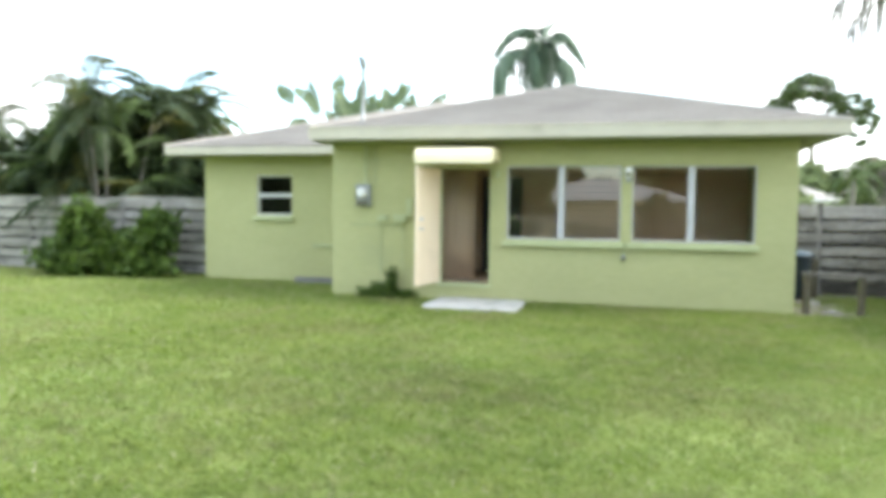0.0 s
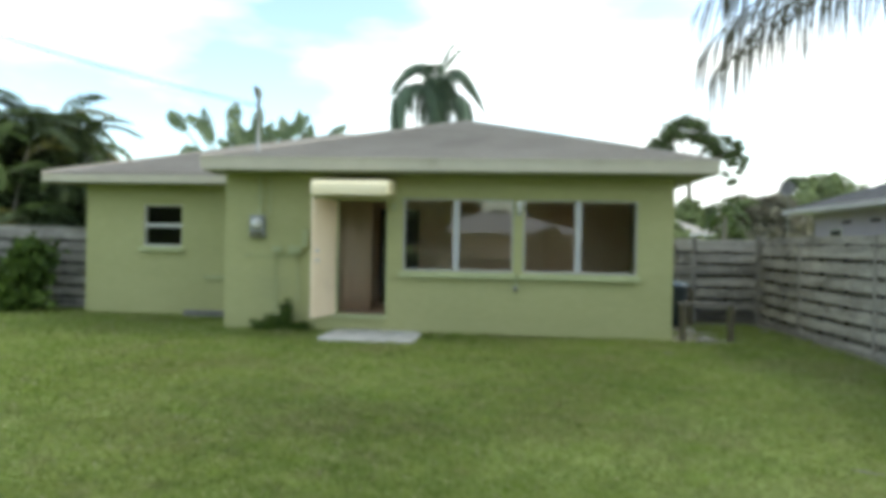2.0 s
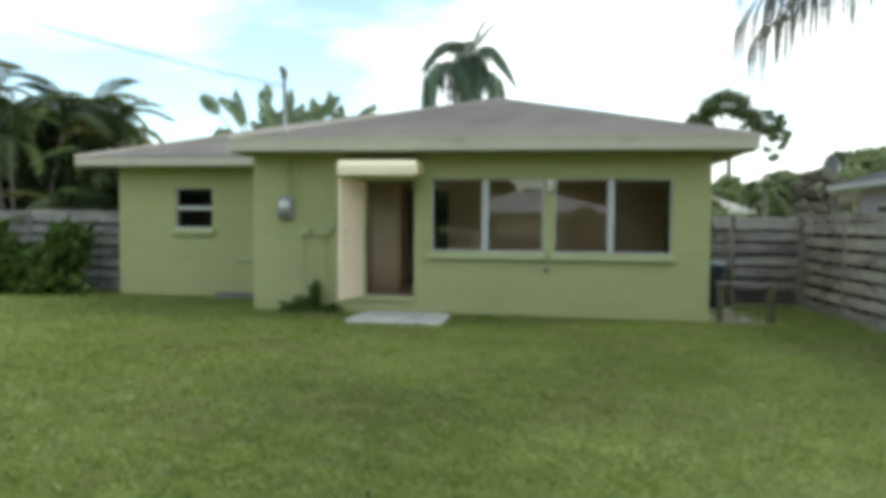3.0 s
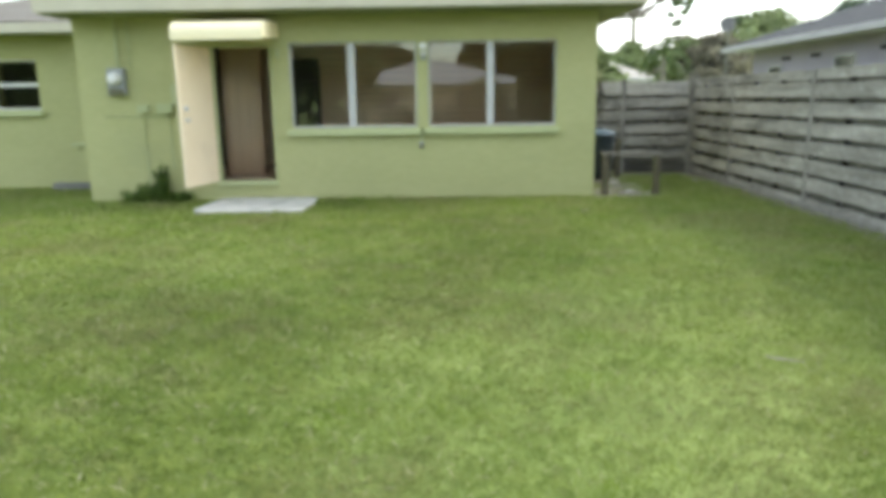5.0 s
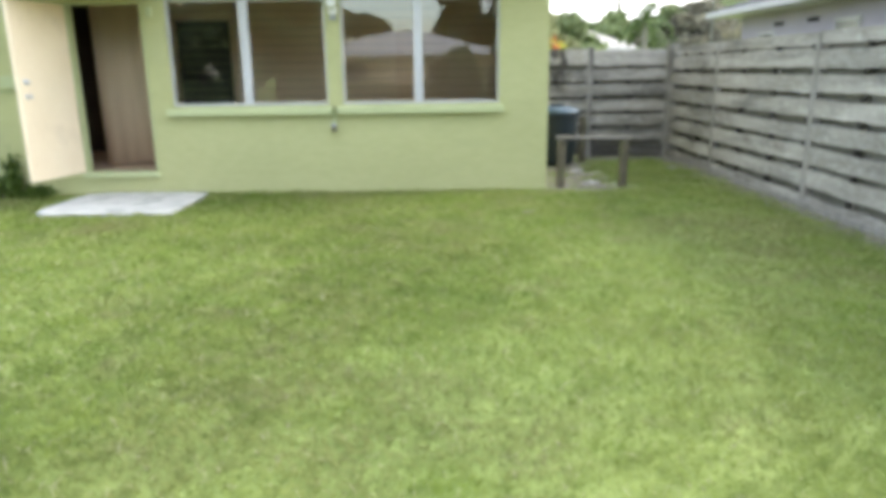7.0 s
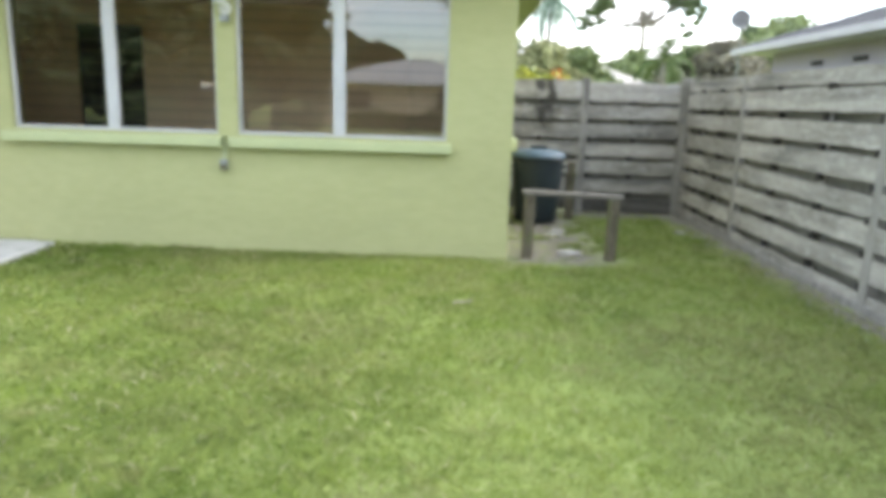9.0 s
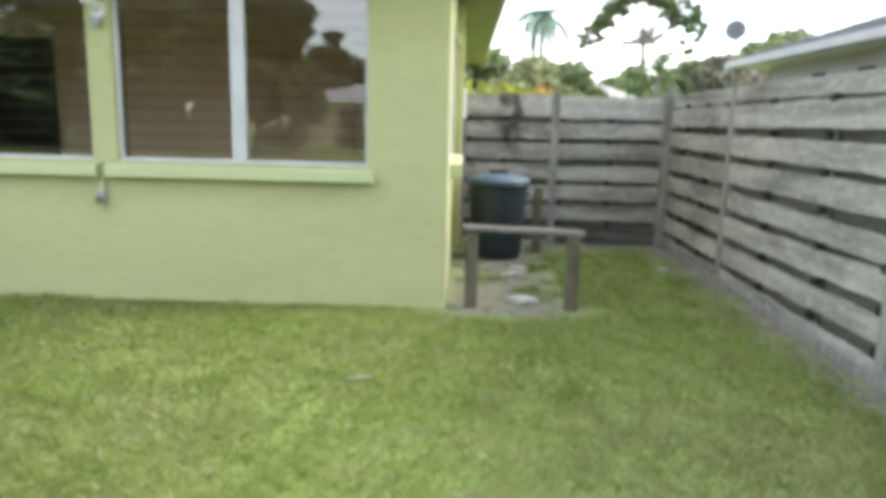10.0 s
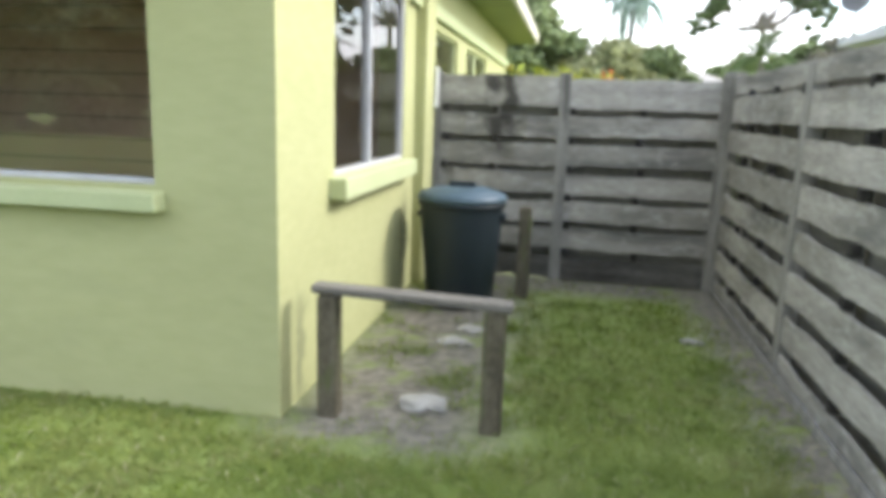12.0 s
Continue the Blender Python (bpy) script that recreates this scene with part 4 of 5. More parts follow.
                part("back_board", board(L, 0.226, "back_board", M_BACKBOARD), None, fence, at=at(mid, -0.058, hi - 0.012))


M_STAINED = with_dark_streak(M_WOODGREY, "mould_stained_board", "X", 3.63, 0.15, 1.15, 2.4, (0.035, 0.032, 0.028), 0.88)
# rot on the lowest boards; on the gate's foot bar the dark is shade
M_ROTSHADE = material("rot_and_shade_dark", (0.035, 0.032, 0.028), (0.13, 0.125, 0.11), 0.95, 2.5, 25, 0.6, 0.004, stretch=(0.6, 0.6, 4))
RX, BY = 5.53, 15.82
f_right = thing("fence", (RX, 6, 0), "tall weathered grey timber fence with staggered horizontal boards", "fence", "yard fences")
fence_bays(f_right, "y", RX, [BY - 2.02 - 2.66 * i for i in range(7)][::-1] + [BY - 0.09], -1, top=1.82, first=0.175, seed=3, gap=0.039)
part("kickboard", nbox(RX - 0.075, RX - 0.06, -2.2, BY - 0.1, -0.05, 0.06), M_POST, f_right)
f_back = thing("fence", (3.5, BY, 0), "tall weathered fence panel with a dark mould stain", "fence", "yard fences")
fence_bays(f_back, "x", BY, [3.02, 4.097], -1, dark_foot=True, stained=True, seed=5, end_post=False)
gate = thing("timber_gate", (4.75, BY, 0), "weathered grey timber gate of horizontal boards between fence posts", "gate")
fence_bays(gate, "x", BY, [4.14, 5.47], -1, dark_foot=True, seed=6)
# added dark bar closes the opening under the gate and stands for its shade
part("bottom_rail", nbox(4.17, 5.42, BY - 0.02, BY + 0.02, -0.02, 0.1, r=0.006), M_ROTSHADE, gate)
b = bmesh.new()
box(b, RX - 0.09, RX + 0.06, BY - 0.075, BY + 0.06, -0.1, 1.86, r=0.01)
part("corner_post", b, M_POST, f_right)
f_left = thing("fence", (-12, 15.05, 0), "weathered grey timber fence with horizontal boards behind shrubs", "fence", "yard fences")
fence_bays(f_left, "x", 15.05, [-19.4, -16.7, -14.0, -11.3, -8.8], -1, seed=8)
# a short white tube on the wall above the fence end
b = nbox(3.025, 3.06, 15.6, 15.64, 1.5, 1.84, r=0.01)
solo("white_tube", b, M_WHITE, "short white plastic tube fixed where fence meets house", "tube")


def twig(p, q, seed):
    rng = random.Random(seed)
    p, q = Vector(p), Vector(q)
    b = bmesh.new()
    tube(b, [p.lerp(q, i / 6) + Vector((rng.uniform(-0.012, 0.012), rng.uniform(-0.012, 0.012), rng.uniform(0, 0.008))) for i in range(7)],
         [0.004, 0.007, 0.009, 0.008, 0.007, 0.005, 0.003], 7)
    solo("twig", b, M_DRY, "pale dry fallen palm stalk on the lawn", "twig")


M_DRY = material("dry_pale_stalk", (0.27, 0.25, 0.18), (0.36, 0.33, 0.25), 0.85, 9, 60, 0.3)
twig((2.54, 5.51, 0.03), (2.70, 5.42, 0.035), 1)
twig((2.43, 10.86, 0.03), (2.59, 10.93, 0.03), 2)


# ---- neighbouring houses ----
def hip_house(name, x0, x1, y0, y1, wall_h, over, rise, label, m_wall, m_roof, m_trim, windows=()):
    h = thing(name, ((x0 + x1) / 2, (y0 + y1) / 2, 0), label, "house")
    part("wall", nbox(x0, x1, y0, y1, -0.1, wall_h), m_wall, h)
    b = bmesh.new()
    e0, e1, g0, g1 = x0 - over, x1 + over, y0 - over, y1 + over
    half = min(e1 - e0, g1 - g0) / 2
    if e1 - e0 > g1 - g0:
        r0, r1 = (e0 + half, (g0 + g1) / 2), (e1 - half, (g0 + g1) / 2)
    else:
        r0, r1 = ((e0 + e1) / 2, g0 + half), ((e0 + e1) / 2, g1 - half)
    z, zr = wall_h + 0.14, wall_h + 0.14 + rise
    c = [(e0, g0, z), (e1, g0, z), (e1, g1, z), (e0, g1, z)]
    a, d = (*r0, zr), (*r1, zr)
    if e1 - e0 > g1 - g0:
        fs = [(c[0], c[1], d, a), (c[1], c[2], d), (c[2], c[3], a, d), (c[3], c[0], a)]
    else:
        fs = [(c[0], c[1], a), (c[1], c[2], d, a), (c[2], c[3], d), (c[3], c[0], a, d)]
    for f in fs:
        poly(b, f)
    bmesh.ops.remove_doubles(b, verts=b.verts[:], dist=0.001)
    bmesh.ops.solidify(b, geom=b.faces[:], thickness=0.03)
    roof = part("roof", b, m_roof, h)
    b = bmesh.new()
    for k in range(1, 16):
        f = k / 16
        q = [Vector(c[3]).lerp(Vector(d if e1 - e0 <= g1 - g0 else a), f), Vector(c[0]).lerp(Vector(a), f)]
        tube(b, q, 0.012, 5)
    part("shingle_course", b, m_roof, roof)
    b = bmesh.new()
    for p, q in zip(c, c[1:] + c[:1]):
        p, q = Vector(p), Vector(q)
        if abs(p.x - q.x) > abs(p.y - q.y):
            box(b, min(p.x, q.x) - 0.06, max(p.x, q.x) + 0.06, p.y - 0.06, p.y + 0.04, z - 0.14, z - 0.02)
        else:
            box(b, p.x - 0.06, p.x + 0.04, min(p.y, q.y) + 0.05, max(p.y, q.y) - 0.05, z - 0.14, z - 0.02)
    part("gutter", b, m_trim, h)
    part("soffit", nbox(e0, e1, g0, g1, wall_h, wall_h + 0.012), m_trim, h)
    for side, a0, a1, z0, z1 in windows:
        if side == "x0":
            w = part("window", nbox(x0 - 0.03, x0 + 0.02, a0, a1, z0, z1, r=0.006), m_trim, h)
            part("pane", nbox(x0 - 0.034, x0 - 0.031, a0 + 0.05, a1 - 0.05, z0 + 0.05, z1 - 0.05), M_DARKGLASS, w)
        else:
            yy = y1 if side == "y1" else y0
            sg = 1 if side == "y1" else -1
            w = part("window", nbox(a0, a1, min(yy - 0.02 * sg, yy + 0.03 * sg), max(yy - 0.02 * sg, yy + 0.03 * sg), z0, z1, r=0.006), m_trim, h)
            part("pane", nbox(a0 + 0.05, a1 - 0.05, min(yy + 0.031 * sg, yy + 0.034 * sg), max(yy + 0.031 * sg, yy + 0.034 * sg), z0 + 0.05, z1 - 0.05), M_DARKGLASS, w)
    return h


M_DARKGLASS = material("dark_glass", (0.04, 0.045, 0.05), (0.06, 0.065, 0.07), 0.1, 2, 20, 0, spec=0.6)
nbr = hip_house("neighbour_house", 8.85, 19, 14.4, 21.1, 2.62, 0.6, 1.4, "grey stucco house with a grey shingle roof behind the fence",
          M_NBRWALL, M_NBRROOF, M_GUTTER, windows=[("x0", 16.2, 17.0, 1.5, 2.3), ("x0", 19.4, 20.1, 1.5, 2.2)])
for yy in (15.0, 17.6, 19.0):
    part("wall_vent", nbox(8.82, 8.848, yy, yy + 0.4, 2.3, 2.38, r=0.004), M_DARK, nbr)
hip_house("distant_house", 6.7, 11.1, 40, 45, 2.3, 0.5, 1.2, "distant white house with a grey-brown roof", M_WHITE, M_ROOF, M_WHITE)
hip_house("rear_house", -6.0, 5.0, -30, -21, 2.3, 0.6, 1.5, "peach stucco house with a pale roof across the yard", M_PEACH, M_PALEROOF, M_WHITE,
          windows=[("y1", -4, -2.6, 0.9, 2.0), ("y1", 1.0, 2.4, 0.9, 2.0)])


def satellite_dish():
    x, y, z = 8.66, 22.6, 3.47
    m = thing("satellite_dish", (x, y, 0), "grey satellite dish on a tall pole behind the roof", "satellite dish")
    b = bmesh.new()
    tube(b, [(x + 0.05, y + 0.05, -0.1), (x + 0.05, y + 0.05, z)], 0.02, 8)
    part("pole", b, M_METER, m)
    b = bmesh.new()
    d = Vector((-0.35, -0.93, 0.1)).normalized()
    s = d.cross(Vector((0, 0, 1))).normalized()
    u = s.cross(d)
    c = Vector((x, y, z))
    rings = []
    for r, o in ((0.225, 0.055), (0.18, 0.033), (0.11, 0.009), (0.02, 0.0)):
        rings.append([b.verts.new(c + d * o + s * r * math.cos(2 * math.pi * k / 20) + u * r * math.sin(2 * math.pi * k / 20)) for k in range(20)])
    for q, w in zip(rings, rings[1:]):
        for k in range(20):
            b.faces.new((q[k], q[(k + 1) % 20], w[(k + 1) % 20], w[k])).smooth = True
    b.faces.new(rings[-1])
    bmesh.ops.solidify(b, geom=b.faces[:], thickness=0.015)
    part("reflector", b, M_DISH, m)


satellite_dish()


# ---- plants ----
def frond_mesh(name, mat, length, droop, leaf, pairs, rise=0.6, hang=0.5, seed=0, width=0.035, fold=0.5):
    """A pinnate palm leaf from the origin along +x: an arching rachis with leaflets that hang on both sides."""
    rng = np.random.RandomState(seed)
    def spine(u):
        return np.array([length * u * (1 - 0.25 * droop * u), 0, length * (rise * u - droop * u * u)])
    out = []
    n = 14
    for i in range(n):
        p, q = spine(i / n), spine((i + 1) / n)
        r = 0.022 * length / 2.5 * (1 - 0.85 * i / n) + 0.004
        out.append([p + (0, r, 0), p - (0, r, 0), q - (0, r, 0), q + (0, r, 0)])
        out.append([p + (0, 0, r), p - (0, 0, r), q - (0, 0, r), q + (0, 0, r)])
    for i in range(pairs):
        u = 0.12 + 0.88 * (i + rng.rand() * 0.6) / pairs
        p = spine(u)
        t = spine(min(u + 0.03, 1.03)) - spine(u - 0.03)
        t /= np.linalg.norm(t)
        for sgn in (-1, 1):
            ll = leaf * (0.45 + 0.55 * math.sin(math.pi * min(0.12 + u * 0.86, 1.0)) ** 0.6) * rng.uniform(0.8, 1.15)
            d = t * rng.uniform(0.45, 0.8) + np.array([0, sgn * rng.uniform(0.75, 1.0), rng.uniform(-0.15, 0.3) * fold])
            d /= np.linalg.norm(d)
            side = np.cross(d, [0, 0, 1.0])
            side /= np.linalg.norm(side) + 1e-6
            a = p
            m1 = p + d * ll * 0.5 - np.array([0, 0, hang * ll * 0.18])
            e = p + d * ll * (1 - 0.25 * hang) - np.array([0, 0, hang * ll * 0.75])
            w = width * rng.uniform(0.8, 1.2)
            out.append([a - side * w * 0.4, a + side * w * 0.4, m1 + side * w, m1 - side * w])
            out.append([m1 - side * w, m1 + side * w, e + side * w * 0.15, e - side * w * 0.15])
    return quads_mesh(name, np.array(out), mat)


def palm(name, at, height, label, fronds, count, trunk_r=0.12, lean=(0, 0), seed=1, tilt=(-20, 75), scale=(0.8, 1.1), mat=M_BARK, shaft=None, start=0.0, poses=()):
    """Leaves spiral round the crown, or stand as poses (yaw, elevation, size, drop) say."""
    rng = random.Random(seed)
    p = thing(name, at, label, "palm tree")
    x, y, z = at
    b = bmesh.new()
    n = 14
    pts = [(x + lean[0] * (i / n) ** 1.6, y + lean[1] * (i / n) ** 1.6, z - 0.1 + (height + 0.1) * i / n) for i in range(n + 1)]
    tube(b, pts, [trunk_r * (1.5 if i == 0 else 1.0 + 0.07 * (i % 2) - 0.25 * i / n) for i in range(n + 1)], 12)
    part("trunk", b, mat, p)
    top = Vector(pts[-1])
    if shaft:
        b = bmesh.new()
        tube(b, [top, top + Vector((0, 0, 0.5)), top + Vector((0, 0, 1.0))], [trunk_r * 0.8, trunk_r * 0.7, trunk_r * 0.3], 10)
        part("crownshaft", b, shaft, p)
        top = top + Vector((0, 0, 0.9))
    for k in range(count):
        me = fronds[rng.randrange(len(fronds))]
        o = part("frond", me, None, p, at=top + Vector((0, 0, rng.uniform(-0.15, 0.1))))
        s = rng.uniform(*scale)
        yaw = start + 137.5 * k + rng.uniform(-15, 15)
        el = tilt[0] + (tilt[1] - tilt[0]) * k / max(count - 1, 1)
        if poses:
            yaw, el, s, drop = poses[k]
            o.location.z -= drop
        o.matrix_basis = Matrix.Translation(o.location) @ Euler((rng.uniform(-0.25, 0.25), radians(-el), radians(yaw))).to_matrix().to_4x4() @ Matrix.Diagonal((s, s, s, 1))
    return p


FR_ARECA = [frond_mesh("frond", m, 2.5, dr * 1.25, 0.66, 64, rise=0.75, hang=hg * 1.15, seed=k, width=0.015) for k, (m, dr, hg) in enumerate(
    ((M_PALM, 0.75, 0.5), (M_PALM, 1.0, 0.7), (M_PALMY, 0.9, 0.6), (M_PALMDARK, 1.1, 0.8), (M_PALMDARK, 0.8, 0.5)))]
FR_ROYAL = [frond_mesh("frond", M_ROYAL, 2.7, dr, 0.95, 110, rise=0.95, hang=0.95, seed=20 + k, width=0.026, fold=1.0) for k, dr in enumerate((1.3, 1.55, 1.8))]
FR_PALE = [frond_mesh("frond", M_PALEFROND, 2.7, dr, 0.8, 70, rise=0.95, hang=0.7, seed=23 + k, width=0.032, fold=1.0) for k, dr in enumerate((1.3, 1.7))]
FR_SPEAR = [frond_mesh("frond", M_ROYAL, 2.3, 0.3, 0.5, 40, rise=0.1, hang=0.5, seed=27, width=0.035)]
FR_HANG = [frond_mesh("frond", M_DEAD, 3.6, dr, 0.62, 50, rise=0.5, hang=1.55, seed=30 + k, width=0.012) for k, dr in enumerate((0.8, 0.95))]
FR_LOW = frond_mesh("frond", M_DEAD, 3.6, 0.6, 0.66, 46, rise=0.38, hang=1.6, seed=33, width=0.012)


def areca_clump(at, stems, label, h=(1.6, 3.2), spread=1.3, seed=1):
    """Many leaning canes, each with its own crown of arching leaves."""
    rng = random.Random(seed)
    p = thing("areca_palm", at, label, "palm clump")
    for s in range(stems):
        a, r = rng.uniform(0, 6.28), spread * math.sqrt(rng.random())
        bx, by = at[0] + r * 0.5 * math.cos(a), at[1] + r * 0.5 * math.sin(a)
        hh = rng.uniform(*h)
        tx, ty = at[0] + r * 1.3 * math.cos(a), at[1] + r * 1.0 * math.sin(a)
        b = bmesh.new()
        tube(b, [(bx + (tx - bx) * (i / 6) ** 1.5, by + (ty - by) * (i / 6) ** 1.5, -0.1 + (hh + 0.1) * i / 6) for i in range(7)], [0.055 - 0.004 * i for i in range(7)], 7)
        part("cane", b, M_BARK, p)
        for k in range(12):
            me = FR_ARECA[rng.choice((0, 0, 1, 1, 2, 3, 3, 3, 4, 4, 4))]
            o = part("frond", me, None, p, at=(tx, ty, hh + rng.uniform(-0.2, 0.1)))
            sc = rng.uniform(0.5, 0.82)
            el = rng.uniform(-30, 68)
            o.matrix_basis = Matrix.Translation(o.location) @ Euler((rng.uniform(-0.3, 0.3), radians(-el), radians(137.5 * k + rng.uniform(-30, 30)))).to_matrix().to_4x4() @ Matrix.Diagonal((sc, sc, sc, 1))
    return p


def leaf_cloud(rng, centre, radii, count, size, flat=0.5):
    """Small leaf blades in the shell of an uneven ellipsoid."""
    c, r = np.array(centre), np.array(radii)
    d = rng.normal(size=(count, 3))
    d /= np.linalg.norm(d, axis=1)[:, None]
    k = 0.35 + 0.85 * rng.rand(count) ** 0.7
    lump = np.array([0.8 + 0.75 * noise.noise(Vector(v) * 2.3 + Vector(c)) for v in d])
    p = c + d * r * (k * lump)[:, None]
    a = rng.normal(size=(count, 3)) + d * 0.6
    a /= np.linalg.norm(a, axis=1)[:, None]
    b = np.cross(a, rng.normal(size=(count, 3)))
    b /= np.linalg.norm(b, axis=1)[:, None] + 1e-6
    s = (size * (0.6 + 0.8 * rng.rand(count)))[:, None]
    return np.stack([p - a * s, p - b * s * flat, p + a * s, p + b * s * flat], axis=1)


def shrub(name, at, blobs, label, mat, size=0.07, seed=1, dens=1.0, category="shrub"):
    rng = np.random.RandomState(seed)
    s = thing(name, at, label, category)
    b = bmesh.new()
    for (x, y, z), r in blobs:
        p0, p1 = Vector((at[0], at[1], at[2] - 0.05)), Vector((at[0] + x, at[1] + y, at[2] + z))
        tube(b, [p0 + (p1 - p0) * 0.0 + Vector((x * 0.2, y * 0.2, 0)), (p0 + p1) / 2 + Vector((x * 0.1, 0, 0)), p1], [0.03, 0.02, 0.008], 5)
    part("stems", b, M_TWIG, s)
    out = [leaf_cloud(rng, (at[0] + x, at[1] + y, at[2] + z), r, int(2600 * dens * (r[0] * r[2]) ** 0.8) + 60, size) for (x, y, z), r in blobs]
    part("leaves", quads_mesh("leaves", np.concatenate(out), mat), None, s)
    return s


def tree(at, height, crown, label, mat, seed=1, trunk=0.18, size=0.16, dens=1.0, blobs=14, gap=0.0, fork=0.45):
    """A tapered trunk, limbs to each clump and clumps of leaves with gaps between."""
    rng, r2 = np.random.RandomState(seed), random.Random(seed)
    t = thing("tree", at, label, "tree")
    x, y, z = at
    b = bmesh.new()
    top = Vector((x + r2.uniform(-0.4, 0.4), y, z + height * fork))
    tube(b, [(x, y, z - 0.1), (x + 0.1, y, z + height * fork * 0.5), top], [trunk * 1.3, trunk, trunk * 0.75], 9)
    part("trunk", b, M_BARK2, t)
    out = []
    for k in range(blobs):
        a = 2.4 * k + r2.uniform(-0.5, 0.5)
        rr = math.sqrt((k + 0.5) / blobs) * r2.uniform(0.8, 1.15)
        dome = 1 - rr * rr
        c = Vector((x + crown[0] * rr * math.cos(a), y + crown[0] * rr * math.sin(a),
                    z + height - crown[1] * (0.15 + (0.75 if gap > 0.5 else 1.0) * (1 - dome) * r2.uniform(0.7, 1.2)) - (0 if gap > 0.5 else r2.random() ** 2 * crown[1] * 0.9 * dome)))
        if k % 3 == 0:
            mid = top.lerp(c, 0.5) + Vector((r2.uniform(-0.1, 0.1), 0, -0.06 * height * gap))
            part("limb", tube(bmesh.new(), [top - Vector((0, 0, 0.3)), mid, c], [trunk * 0.45, trunk * 0.22, 0.015], 6), M_BARK2, t)
        s = crown[0] * (r2.uniform(0.14, 0.3) if gap > 0.5 else r2.uniform(0.2, 0.42))
        out.append(leaf_cloud(rng, c, (s * r2.uniform(0.9, 1.5), s * 1.1, s * r2.uniform(0.45, 0.8)), int(1500 * dens * (s / crown[0] + 0.08)), size * r2.uniform(0.8, 1.15)))
    part("crown", quads_mesh("crown", np.concatenate(out), mat), None, t)
    return t


# shrubs and palms at the left fence
shrub("tall_shrub", (-12.9, 17.2, 0), [((-2.6, 0, 1.6), (1.3, 0.8, 1.3)), ((-1.0, 0, 2.2), (1.3, 0.8, 1.4)), ((0.6, 0, 2.0), (1.3, 0.8, 1.4)), ((1.9, 0.3, 1.5), (1.0, 0.8, 1.2)), ((-0.3, 0.2, 3.1), (1.1, 0.7, 0.8)), ((1.5, -0.2, 2.5), (0.8, 0.6, 0.9)), ((-2.2, 0, 2.9), (1.0, 0.6, 0.9))],
      "dense dark green shrubbery behind the palms", M_PALMDARK, 0.16, 31, 2.2)
areca_clump((-12.7, 16.6, 0), 24, "tall dense clump of arching areca palms behind the fence", (1.5, 4.3), 1.35, 2)
areca_clump((-15.4, 16.9, 0), 18, "dense clump of arching areca palms behind the fence", (1.2, 3.9), 1.8, 3)
areca_clump((-11.8, 17.9, 0), 18, "dense clump of arching areca palms beside the house", (1.4, 4.3), 0.9, 4)
shrub("shrub", (-11.6, 14.1, 0), [((0, 0, 0.75), (0.7, 0.55, 0.6)), ((-0.7, 0, 0.45), (0.55, 0.5, 0.45)), ((0.6, 0.1, 0.55), (0.6, 0.5, 0.55)),
      ((0.1, -0.2, 1.3), (0.5, 0.4, 0.4)), ((-0.2, -0.4, 0.3), (0.8, 0.4, 0.3))], "rounded leafy green shrub in front of the fence", M_BUSH, 0.085, 3, 1.5)
shrub("shrub", (-10.2, 14.3, 0), [((0, 0, 0.6), (0.6, 0.5, 0.55)), ((0.35, 0, 1.05), (0.5, 0.4, 0.5)), ((-0.4, -0.1, 0.5), (0.5, 0.4, 0.45)),
      ((0.1, -0.2, 0.25), (0.7, 0.4, 0.25))], "leafy dark green shrub in front of the fence", M_BUSH, 0.085, 4, 1.5)
# weeds at the foot of the facade
shrub("weeds", (-3.8, FY - 0.14, 0), [((-0.35, 0, 0.08), (0.28, 0.1, 0.1)), ((0.08, 0, 0.26), (0.12, 0.07, 0.3)), ((-0.15, 0, 0.14), (0.2, 0.08, 0.16)), ((0.3, 0, 0.07), (0.25, 0.1, 0.09))],
      "tuft of weeds growing against the green wall", M_BUSH, 0.03, 5, 3.0, "weeds")
# the palm by the right fence, with its hanging leaves
near_palm = palm("palm_tree", (5.24, 7.05, 0), 5.2, "grey-trunked palm beside the fence with drooping dry leaves", FR_HANG, 12, 0.11, (-0.1, 0.45), 5, (-5, 75), (0.8, 1.0), start=40)
for px, py, pz, roll, el, yaw in ((5.2, 7.35, 4.16, 0.1, 0, 176), (5.2, 7.4, 4.36, -0.2, 3, 168), (5.2, 7.6, 5.0, 0.3, 4, 150)):
    o = part("hanging_frond", FR_LOW, None, near_palm, at=(px, py, pz))
    o.matrix_basis = Matrix.Translation(o.location) @ Euler((roll, radians(-el), radians(yaw))).to_matrix().to_4x4()
# palms and trees beyond the house
ROYAL_LEAVES = [(180, 24, 1.1, 0.0), (190, 32, 0.9, 0.0), (0, 16, 1.1, 0.05), (10, 24, 0.9, 0.0), (178, -16, 1.75, 0.55), (196, -24, 1.5, 0.5), (-2, -20, 1.5, 0.8), (14, -26, 1.3, 0.75),
                (262, 18, 0.9, 0.0), (285, -5, 0.95, 0.1), (240, -30, 1.0, 0.3), (300, -38, 0.9, 0.3), (90, 15, 1.0, 0.0), (70, -15, 0.9, 0.1), (115, -10, 0.95, 0.1),
                (225, -8, 0.8, 0.2), (318, -12, 0.8, 0.2), (255, -50, 0.9, 0.4), (280, -60, 0.9, 0.5)]
royal = palm("royal_palm", (-3.55, 35, 0), 8.8, "tall palm with a few arching feathery leaves behind the roof", FR_ROYAL, len(ROYAL_LEAVES), 0.2, (0.2, 0), 8, shaft=M_PALM, poses=ROYAL_LEAVES)
